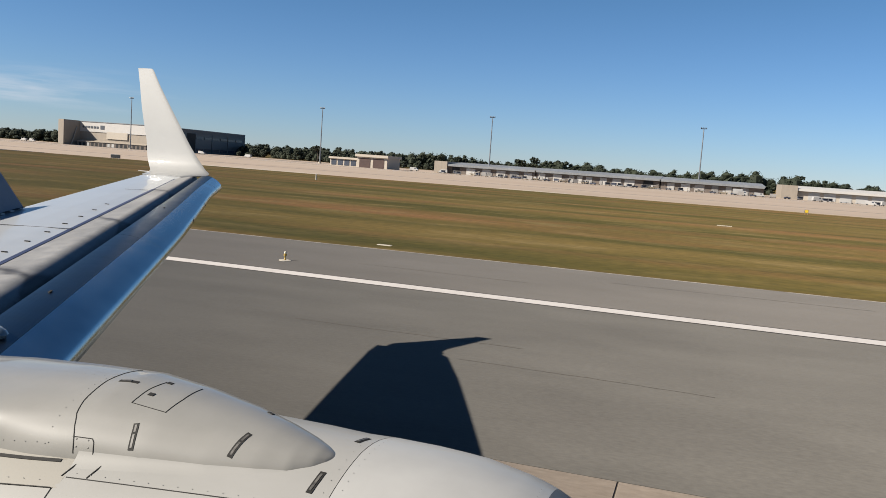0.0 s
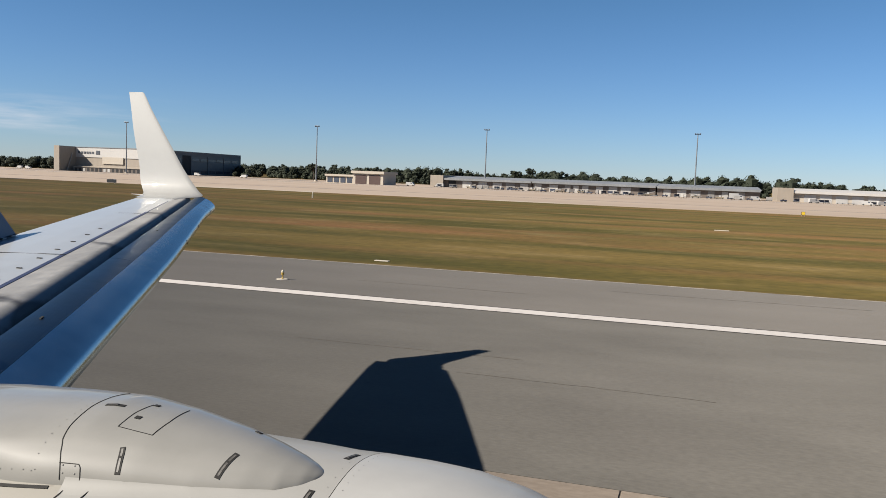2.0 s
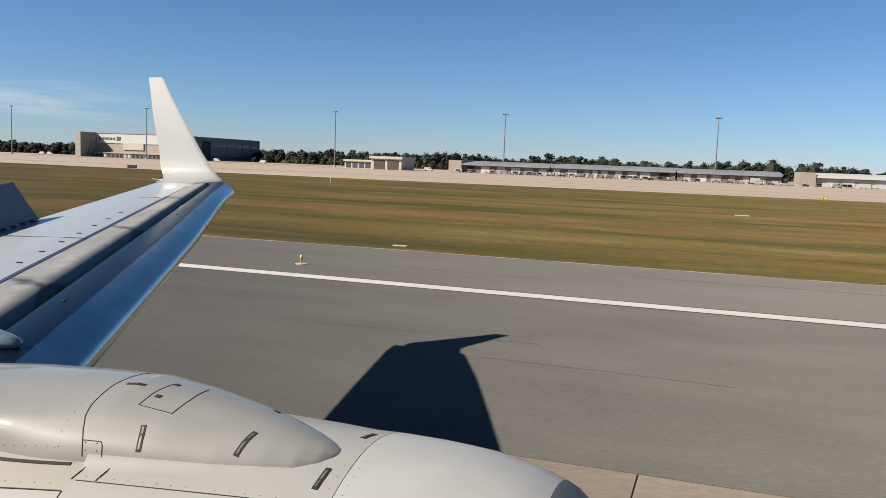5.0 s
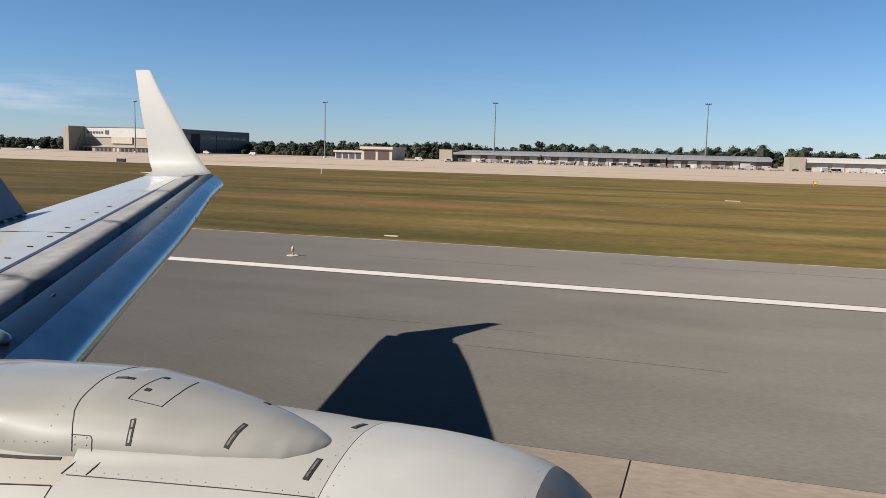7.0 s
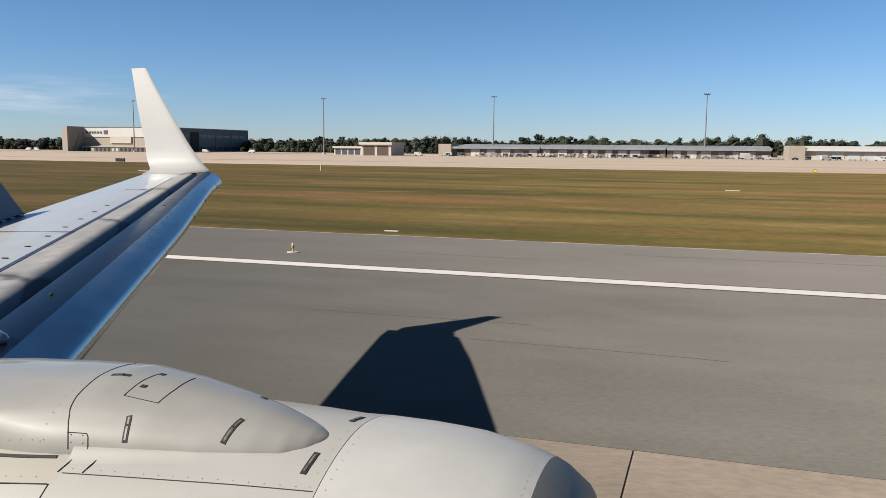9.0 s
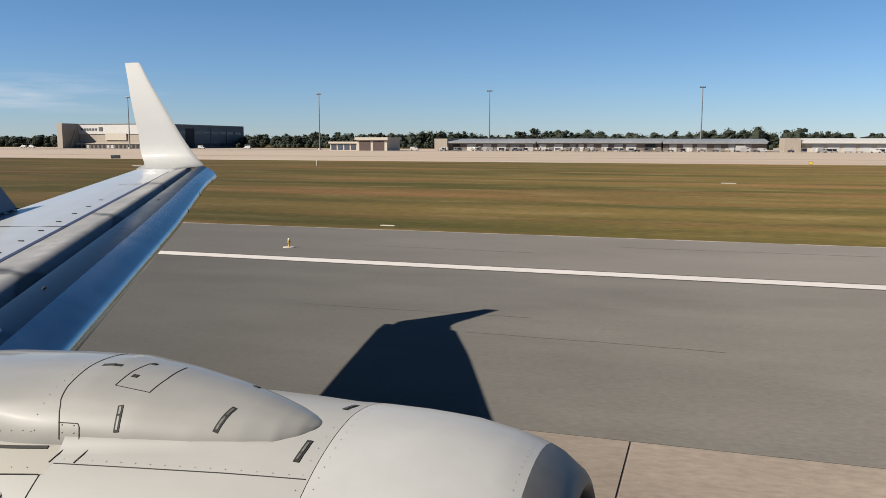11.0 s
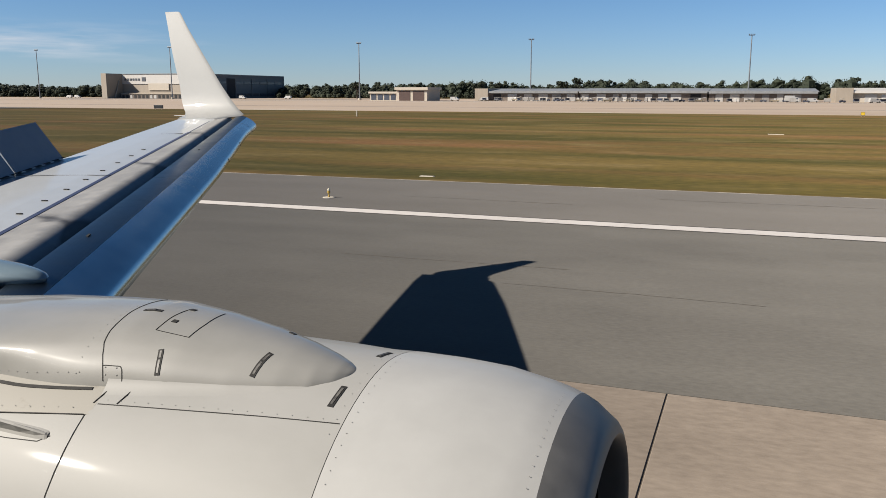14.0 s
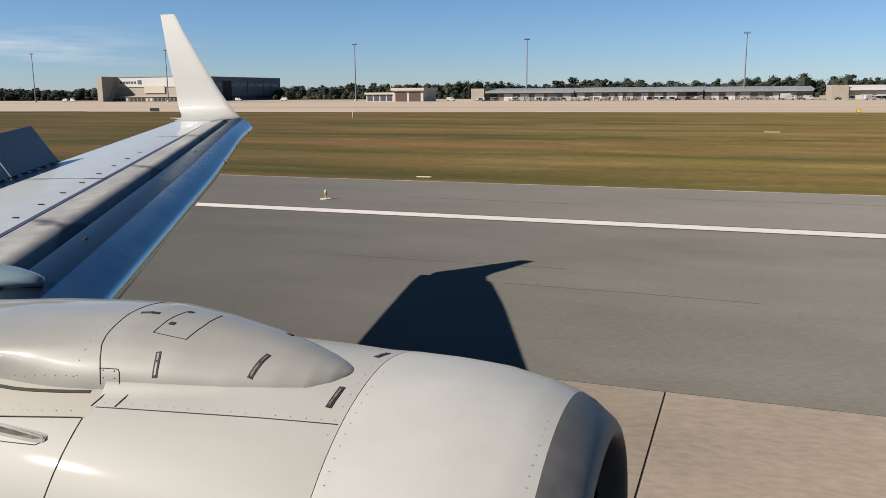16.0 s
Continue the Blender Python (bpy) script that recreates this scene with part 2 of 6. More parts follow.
def grass_material():
    """Mown turf: olive and straw in long drifts along the runway, with rusty dry patches."""
    m = bpy.data.materials.new("mown_grass")
    m.use_nodes = True
    t = m.node_tree
    b = t.nodes["Principled BSDF"]
    co = t.nodes.new("ShaderNodeTexCoord")

    def noise_of(scale, detail, stretch):
        ma = t.nodes.new("ShaderNodeMapping")
        ma.inputs["Scale"].default_value = stretch
        n = t.nodes.new("ShaderNodeTexNoise")
        n.inputs["Scale"].default_value, n.inputs["Detail"].default_value = scale, detail
        t.links.new(co.outputs["Object"], ma.inputs["Vector"])
        t.links.new(ma.outputs["Vector"], n.inputs["Vector"])
        return n.outputs["Fac"]

    def ramp(fac, lo, hi):
        r = t.nodes.new("ShaderNodeMapRange")
        r.inputs["From Min"].default_value, r.inputs["From Max"].default_value = lo, hi
        t.links.new(fac, r.inputs["Value"])
        return r.outputs["Result"]

    def mixed(a, c, fac):
        x = t.nodes.new("ShaderNodeMix")
        x.data_type = "RGBA"
        for key, v in (("A", a), ("B", c)):
            if isinstance(v, tuple):
                x.inputs[key].default_value = (*v, 1)
            else:
                t.links.new(v, x.inputs[key])
        t.links.new(fac, x.inputs["Factor"])
        return x.outputs["Result"]

    drift = noise_of(1.0, 5, (0.015, 0.070, 1))
    drift2 = noise_of(1.0, 5, (0.016, 0.10, 1))
    rows = noise_of(1.0, 7, (0.10, 0.26, 1))
    mottle = noise_of(1.0, 7, (0.022, 0.16, 1))
    blades = noise_of(1.0, 7, (1.3, 1.5, 1))
    c = mixed((0.058, 0.050, 0.013), (0.116, 0.082, 0.027), ramp(drift, 0.34, 0.62))
    c = mixed(c, (0.144, 0.077, 0.033), ramp(drift2, 0.48, 0.70))
    c = mixed(c, (0.165, 0.121, 0.056), ramp(rows, 0.52, 0.82))
    c = mixed(c, (0.046, 0.043, 0.012), ramp(mottle, 0.48, 0.74))
    dk = t.nodes.new("ShaderNodeMix")
    dk.data_type, dk.blend_type = "RGBA", "MULTIPLY"
    t.links.new(c, dk.inputs["A"])
    gr = t.nodes.new("ShaderNodeValToRGB")
    gr.color_ramp.elements[0].position, gr.color_ramp.elements[0].color = 0.32, (0.78, 0.79, 0.75, 1)
    gr.color_ramp.elements[1].position, gr.color_ramp.elements[1].color = 0.70, (1.12, 1.10, 1.03, 1)
    t.links.new(blades, gr.inputs["Fac"])
    t.links.new(gr.outputs["Color"], dk.inputs["B"])
    dk.inputs["Factor"].default_value = 1.0
    t.links.new(dk.outputs["Result"], b.inputs["Base Color"])
    b.inputs["Roughness"].default_value = 0.95
    b.inputs["Diffuse Roughness"].default_value = 0.8
    b.inputs["Specular IOR Level"].default_value = 0.1
    bu = t.nodes.new("ShaderNodeBump")
    bu.inputs["Strength"].default_value, bu.inputs["Distance"].default_value = 0.35, 0.05
    t.links.new(blades, bu.inputs["Height"])
    t.links.new(bu.outputs["Normal"], b.inputs["Normal"])
    return m


M_GRASS = grass_material()


def leaf_material(name, low, high):
    m = bpy.data.materials.new(name)
    m.use_nodes = True
    t = m.node_tree
    b = t.nodes["Principled BSDF"]
    g = t.nodes.new("ShaderNodeNewGeometry")
    mix = t.nodes.new("ShaderNodeMix")
    mix.data_type = "RGBA"
    mix.inputs["A"].default_value, mix.inputs["B"].default_value = (*low, 1), (*high, 1)
    t.links.new(g.outputs["Random Per Island"], mix.inputs["Factor"])
    t.links.new(mix.outputs["Result"], b.inputs["Base Color"])
    b.inputs["Roughness"].default_value = 0.8
    return m


M_LEAF = leaf_material("dark_foliage", (0.012, 0.019, 0.008), (0.021, 0.028, 0.012))
M_TRUNK = surface("bark", (0.049, 0.036, 0.028), (0.097, 0.073, 0.057), grain=3, rough=0.9)
M_TAN = surface("tan_cladding", (0.252, 0.215, 0.174), (0.300, 0.258, 0.210), grain=0.6, rough=0.7, blotch=0.05, stretch=(1, 1, 0.3))
M_CREAM = surface("cream_cladding", (0.372, 0.330, 0.270), (0.420, 0.372, 0.312), grain=0.6, rough=0.7, blotch=0.05)
M_PANEL = surface("white_cladding", (0.420, 0.403, 0.379), (0.467, 0.449, 0.426), grain=0.5, rough=0.6, blotch=0.05)
M_GREYWALL = surface("grey_cladding", (0.091, 0.091, 0.091), (0.113, 0.113, 0.113), grain=0.5, rough=0.6, blotch=0.06, stretch=(1, 1, 0.2))
M_DOORS = surface("hangar_door_panels", (0.073, 0.080, 0.085), (0.097, 0.104, 0.109), grain=0.4, rough=0.5, blotch=0.05)
M_GLASS_BAND = surface("dark_glazing", (0.041, 0.049, 0.065), (0.073, 0.081, 0.105), grain=0.5, rough=0.2)
M_BLACK = surface("black_opening", (0.010, 0.010, 0.011), (0.024, 0.024, 0.026), grain=1, rough=0.8)
M_ROOF = surface("grey_metal_roof", (0.158, 0.164, 0.170), (0.231, 0.237, 0.243), grain=0.5, rough=0.5, blotch=0.05, stretch=(2, 0.2, 1))
M_BROWNWALL = surface("brown_wall", (0.105, 0.085, 0.073), (0.162, 0.134, 0.113), grain=0.6, rough=0.8, blotch=0.08)
M_BAY_INSIDE = surface("dark_bay_inside", (0.045, 0.024, 0.020), (0.070, 0.040, 0.033), grain=0.8, rough=0.6, blotch=0.1)
M_ROLLDOOR = surface("pale_roller_door", (0.356, 0.343, 0.324), (0.428, 0.415, 0.389), grain=0.6, rough=0.6, per_object=0.15)
M_POLE = surface("galvanised_pole", (0.135, 0.146, 0.159), (0.203, 0.212, 0.225), grain=1, rough=0.5, metal=0.4)
M_LAMPHEAD = surface("floodlight_housing", (0.041, 0.049, 0.065), (0.081, 0.089, 0.105), grain=2, rough=0.5)
M_VWHITE = surface("white_vehicle_paint", (0.364, 0.358, 0.347), (0.419, 0.413, 0.402), grain=2, rough=0.4, coat=0.2, per_object=0.12)
M_VGREY = surface("grey_equipment", (0.194, 0.186, 0.178), (0.308, 0.292, 0.275), grain=2, rough=0.6, per_object=0.25)
M_RED = surface("red_paint", (0.365, 0.041, 0.024), (0.446, 0.065, 0.041), grain=2, rough=0.5)
M_BLUE = surface("blue_paint", (0.016, 0.049, 0.178), (0.028, 0.073, 0.243), grain=0.6, rough=0.4)
M_LOADER = surface("worn_loader_paint", (0.13, 0.11, 0.08), (0.22, 0.18, 0.12), grain=3, rough=0.6, per_object=0.35)
M_CURTAIN = surface("dark_blue_equipment", (0.022, 0.030, 0.055), (0.045, 0.055, 0.090), grain=3, rough=0.6, per_object=0.3)
M_TYRE = surface("tyre_rubber", (0.016, 0.016, 0.016), (0.032, 0.032, 0.032), grain=8, rough=0.9)
M_SIGN = surface("black_sign_face", (0.010, 0.010, 0.011), (0.018, 0.018, 0.019), grain=4, rough=0.4)
M_SIGNY = surface("yellow_sign_face", (0.583, 0.389, 0.024), (0.648, 0.446, 0.041), grain=4, rough=0.4)
M_FITTING = surface("yellow_light_fitting", (0.301, 0.191, 0.030), (0.352, 0.231, 0.045), grain=20, rough=0.5)
M_PAD = surface("pale_concrete_pad", (0.345, 0.312, 0.259), (0.425, 0.386, 0.326), grain=5, rough=0.9, blotch=0.8)
M_LENS = surface("light_lens", (0.502, 0.446, 0.324), (0.583, 0.535, 0.421), grain=20, rough=0.2)

# ---- building helpers ----
ORIGIN = {}
ABOARD = set()      # the airliner and its parts, drawn in metres


def thing(name, at, label, category, group="", kind=""):
    """An Empty at the thing's base; its parts are built on the same axes as the rest of the place."""
    e = new(name)
    e.location = Vector(at) * (1 if name == "airliner" else PLAN)
    e.empty_display_size = 0.2
    ORIGIN[e.name] = Vector(at)
    if name == "airliner":
        ABOARD.add(e.name)
    return tagged(e, label, category, group, kind)


def part(name, bm, material, parent=None, label="", smooth=False, bevel=0.0):
    """Links a bmesh as one mesh object under a thing or a part."""
    at = ORIGIN[parent.name] if parent else Vector((0, 0, 0))
    bmesh.ops.translate(bm, verts=bm.verts, vec=-at)
    if not parent or parent.name not in ABOARD:
        bmesh.ops.scale(bm, verts=bm.verts, vec=(PLAN, PLAN, PLAN))
    bmesh.ops.recalc_face_normals(bm, faces=bm.faces)
    if smooth:
        for e in bm.edges:
            e.smooth = len(e.link_faces) != 2 or e.calc_face_angle(0.0) < 0.8
    me = bpy.data.meshes.new(name)
    bm.to_mesh(me)
    bm.free()
    me.materials.append(material)
    if smooth:
        me.polygons.foreach_set("use_smooth", [True] * len(me.polygons))
    ob = new(name, me)
    if parent:
        ob.parent = parent
    ORIGIN[ob.name] = at
    if parent and parent.name in ABOARD:
        ABOARD.add(ob.name)
    if bevel:
        mod = ob.modifiers.new("bevel", "BEVEL")
        mod.width, mod.segments, mod.limit_method = bevel, 2, "ANGLE"
    return tagged(ob, label)


def spot(x, y, z, turn=0):
    """A pose at a place of the airfield plan."""
    return pose(x * PLAN, y * PLAN, z * PLAN, 0, 0, turn)


def box(x0, x1, y0, y1, z0, z1, bm=None):
    bm = bm or bmesh.new()
    v = [bm.verts.new((x, y, z)) for x in (x0, x1) for y in (y0, y1) for z in (z0, z1)]
    for q in ((0, 1, 3, 2), (4, 6, 7, 5), (0, 4, 5, 1), (2, 3, 7, 6), (0, 2, 6, 4), (1, 5, 7, 3)):
        bm.faces.new([v[i] for i in q])
    return bm


def loft(sections, closed=True, caps=True, bm=None):
    """Joins rows of points of equal length."""
    bm = bm or bmesh.new()
    rows = [[bm.verts.new(p) for p in s] for s in sections]
    n = len(rows[0])
    for a, c in zip(rows, rows[1:]):
        for i in range(n if closed else n - 1):
            j = (i + 1) % n
            bm.faces.new((a[i], a[j], c[j], c[i]))
    if caps and closed:
        bm.faces.new(rows[0][::-1])
        bm.faces.new(rows[-1])
    return bm


def rod(a, c, r0, r1=None, n=10, bm=None, caps=True):
    """A round bar from a to c."""
    a, c = Vector(a), Vector(c)
    q = (c - a).to_track_quat("Z", "Y")
    r1 = r0 if r1 is None else r1
    secs = []
    for p, r in ((a, r0), (c, r1)):
        secs.append([p + q @ Vector((r * math.cos(2 * math.pi * i / n), r * math.sin(2 * math.pi * i / n), 0)) for i in range(n)])
    return loft(secs, True, caps, bm)


def lathe(profile, centre, axis="x", n=48, arc=(0, 360), bm=None, shape=None):
    """Turns (along, radius) pairs about an axis through centre; arc in degrees from the top towards -y."""
    c = Vector(centre)
    full = arc[1] - arc[0] >= 360
    k = n if full else n + 1
    secs = []
    for s, r in profile:
        row = []
        for i in range(k):
            deg = arc[0] + (arc[1] - arc[0]) * i / n
            a = radians(deg)
            if shape:
                row.append(c + Vector((s - c.x, -(r + shape(s, (deg + 180) % 360 - 180)) * math.sin(a), (r + shape(s, (deg + 180) % 360 - 180)) * math.cos(a))))
                continue
            if axis == "x":
                row.append(Vector((s, c.y - r * math.sin(a), c.z + r * math.cos(a))))
            else:
                row.append(Vector((c.x + r * math.sin(a), c.y + r * math.cos(a), s)))
        secs.append(row)
    return loft(secs, full, False, bm)


def interp(x, xs, ys):
    return float(np.interp(x, xs, ys))


# ---- ground ----
def sheet(name, x0, x1, y0, y1, z, material, label, category, kind="structure", depth=0.0, parent=None):
    ob = part(name, box(x0, x1, y0, y1, z - max(depth, 0.002), z), material, parent)
    return tagged(ob, label, category, "", kind) if not parent else ob


ground = part("ground", loft([[(-4800, -4800, -0.06), (4800, -4800, -0.06)], [(-4800, 4800, -0.06), (4800, 4800, -0.06)]], False, False), M_GRASS)
tagged(ground, "mown olive and straw-brown grass beside the runway", "grass", kind="structure")
LINE_IN, LINE_OUT, EDGE, CONC = 23.60, 24.32, 33.3, 10.4
lane = sheet("runway", -900, 900, CONC, LINE_OUT + 0.06, 0.0, M_ASPHALT, "weathered grey asphalt runway lane with fine cracks", "runway", depth=0.3)
shoulder = sheet("runway_shoulder", -900, 900, LINE_OUT + 0.06, EDGE, 0.0, M_SHOULDER, "paler grey asphalt shoulder outside the edge line", "shoulder", depth=0.3)
sheet("pavement_edge", -900, 900, EDGE, EDGE + 0.34, -0.02, M_EDGE, "pale dusty pavement edge against the grass", "pavement", depth=0.3)
sheet("runway_far_lane", -900, 900, -36, -12.75, 0.0, M_ASPHALT, "weathered grey asphalt on the runway's other half", "runway", depth=0.3)
base = sheet("runway_base", -900, 900, -12.75, CONC, -0.014, M_JOINT, "dark joint sealant between the concrete slabs", "pavement", depth=0.3)
mark = sheet("runway_edge_line", -900, 900, LINE_IN, LINE_OUT, 0.006, M_MARK, "solid white painted runway edge line", "road marking", depth=0.004)
for a, c in ((LINE_IN - 0.11, LINE_IN - 0.002), (LINE_OUT + 0.002, LINE_OUT + 0.11)):
    tagged(part("line_border", box(-900, 900, a, c, 0.001, 0.005), M_TAR), "thin black border of the edge line", "road marking", kind="structure")


def crack(x0, x1, y, wide, seed):
    """A wandering sealed crack along the lane."""
    rng = random.Random(seed)
    bm = bmesh.new()
    rows, yy, x = [], y, x0
    while x < x1:
        w = wide * rng.uniform(0.5, 1.2)
        rows.append([(x, yy - w, 0.004), (x, yy + w, 0.004)])
        x += rng.uniform(0.25, 0.6)
        yy += rng.uniform(-0.035, 0.035)
    return tagged(part("pavement_crack", loft(rows, False, False, bm), M_JOINT), "thin dark sealed crack along the asphalt", "crack",
                  "pavement cracks", "structure")


for i, (a, c, y, w) in enumerate(((-9, -3.5, 17.3, 0.012), (-4.5, 0.5, 15.6, 0.010), (-12, -5.5, 28.0, 0.02),
                                  (-3, 6, 30.4, 0.018), (-40, -20, 28.8, 0.02))):
    crack(a, c, y, w, i)

# ---- the aircraft round the camera ----
plane = thing("airliner", (-6.0, -1.63, 0.0), "white twin-engine jet airliner with grey wing, standing on the runway", "airliner")
EYE = Vector((0, 0, 3.8))
SIGHT = Vector((-math.cos(radians(6.98)) * math.sin(radians(17.9)), math.cos(radians(6.98)) * math.cos(radians(17.9)), -math.sin(radians(6.98))))
LEAN = Matrix.Translation(EYE) @ Matrix.Rotation(radians(0.9), 4, SIGHT) @ Matrix.Translation(-EYE)   # slight nose-down attitude
seat = LEAN @ Matrix.Translation(plane.location)
plane.location, plane.rotation_euler = seat.translation + Vector((0, 0, LIFT)), seat.to_euler()
YE, ZE = 3.2, 1.6
NX = [-0.41, -0.42, -0.44, -0.475, -0.53, -0.61, -0.72, -0.92, -1.15, -1.36, -1.7, -2.46]
NR = [0.765, 0.795, 0.822, 0.847, 0.888, 0.925, 0.952, 0.987, 1.012, 1.026, 1.034, 1.034]


def nac_r(x):
    return interp(-x, [-a for a in NX], NR)


def crown(x, phi):
    """How far the cowl's outboard shoulder lies inside a true circle."""
    f = min(1.0, max(0.0, (10 - phi) / 28)) * min(1.0, max(0.0, (90 + phi) / 40))
    return -0.036 * f * f * (3 - 2 * f) * min(1.0, max(0.0, (-0.95 - x) / 0.55))


def nac(x, phi, out=0.0):
    r = nac_r(x) + crown(x, phi) + out
    return Vector((x, YE - r * math.sin(radians(phi)), ZE + r * math.cos(radians(phi))))


def nac_n(x, phi):
    return Vector((0, -math.sin(radians(phi)), math.cos(radians(phi))))


PX = [-1.435, -1.455, -1.50, -1.585, -1.715, -1.92, -2.2, -2.5, -2.9, -3.4, -4.2, -5.2]
PZ = [2.60, 2.614, 2.632, 2.652, 2.676, 2.705, 2.735, 2.748, 2.716, 2.662, 2.55, 2.36]
PW = [0.015, 0.055, 0.10, 0.160, 0.215, 0.285, 0.352, 0.415, 0.50, 0.57, 0.60, 0.55]
PY = [3.00, 3.0, 3.0, 3.01, 3.03, 3.06, 3.09, 3.12, 3.14, 3.17, 3.2, 3.2]


def pod(x, s, out=0.0):
    """The fairing over the engine: x along, s across from -1 (cabin side) to 1."""
    k = [-a for a in PX]
    yc, w, zc = interp(-x, k, PY), interp(-x, k, PW), interp(-x, k, PZ)
    yl = yc - 1.10 * w
    aft = min(1.0, max(0.0, (-2.45 - x) / 0.95))
    aft = aft * aft * (3 - 2 * aft)
    s_y = s
    if s < -0.8:
        s_y -= 0.09 * (1 - aft) * ((-0.8 - s) / 0.2) ** 1.4
    if s < -0.45:
        s_y -= (0.04 + 0.09 * aft) * math.sin(math.pi * (-0.45 - s) / 0.55)
    if s < -0.70:
        s_y += (0.02 + 0.10 * aft) * ((-0.70 - s) / 0.30) ** 1.6
    zl = ZE + math.sqrt(max(0, nac_r(max(x, -2.46)) ** 2 - (yl - YE) ** 2)) - 0.02
    return Vector((x, yc + w * s_y, zl + (zc - zl) * math.sqrt(max(0, 1 - abs(s) ** 2.2)))) + Vector((0, 0.35 * s, 1)).normalized() * out


def ribbon(path, normals, wide, tall=0.004, bm=None):
    """A thin raised strip along points of a surface."""
    bm = bm or bmesh.new()
    secs = []
    for i, (p, n) in enumerate(zip(path, normals)):
        d = (path[min(i + 1, len(path) - 1)] - path[max(i - 1, 0)]).normalized()
        side_way = d.cross(n).normalized() * wide / 2
        secs.append([p - side_way - n * 0.003, p + side_way - n * 0.003, p + side_way + n * tall, p - side_way + n * tall])
    return loft(secs, True, True, bm)


def on_nac(a, c, n=12):
    pts = [(a[0] + (c[0] - a[0]) * i / n, a[1] + (c[1] - a[1]) * i / n) for i in range(n + 1)]
    return [nac(*p) for p in pts], [nac_n(*p) for p in pts]


def on_pod(corners, n=8):
    pts = []
    for a, c in zip(corners, corners[1:]):
        pts += [(a[0] + (c[0] - a[0]) * i / n, a[1] + (c[1] - a[1]) * i / n) for i in range(n + 1)]
    out = []
    for x, s in pts:
        e = 0.01
        du = pod(x + e, s) - pod(x - e, s)
        dv = pod(x, min(1, s + e)) - pod(x, max(-1, s - e))
        nrm = du.cross(dv)
        out.append((nrm if nrm.z > 0 else -nrm).normalized())
    return [pod(*p) for p in pts], out


def rivets(points, r=0.0055):
    bm = bmesh.new()
    for p, n in points:
        q = n.to_track_quat("Z", "Y")
        ring = [bm.verts.new(p + n * 0.0015 + q @ Vector((r * math.cos(a), r * math.sin(a), 0))) for a in (0, 1.047, 2.094, 3.142, 4.189, 5.236)]
        top = bm.verts.new(p + n * 0.003)
        for i in range(6):
            bm.faces.new((ring[i], ring[(i + 1) % 6], top))
    return bm


def rivet_row(bm, material, parent):
    return tagged(part("rivets", bm, material, parent), "row of small rivets", kind="stuff")


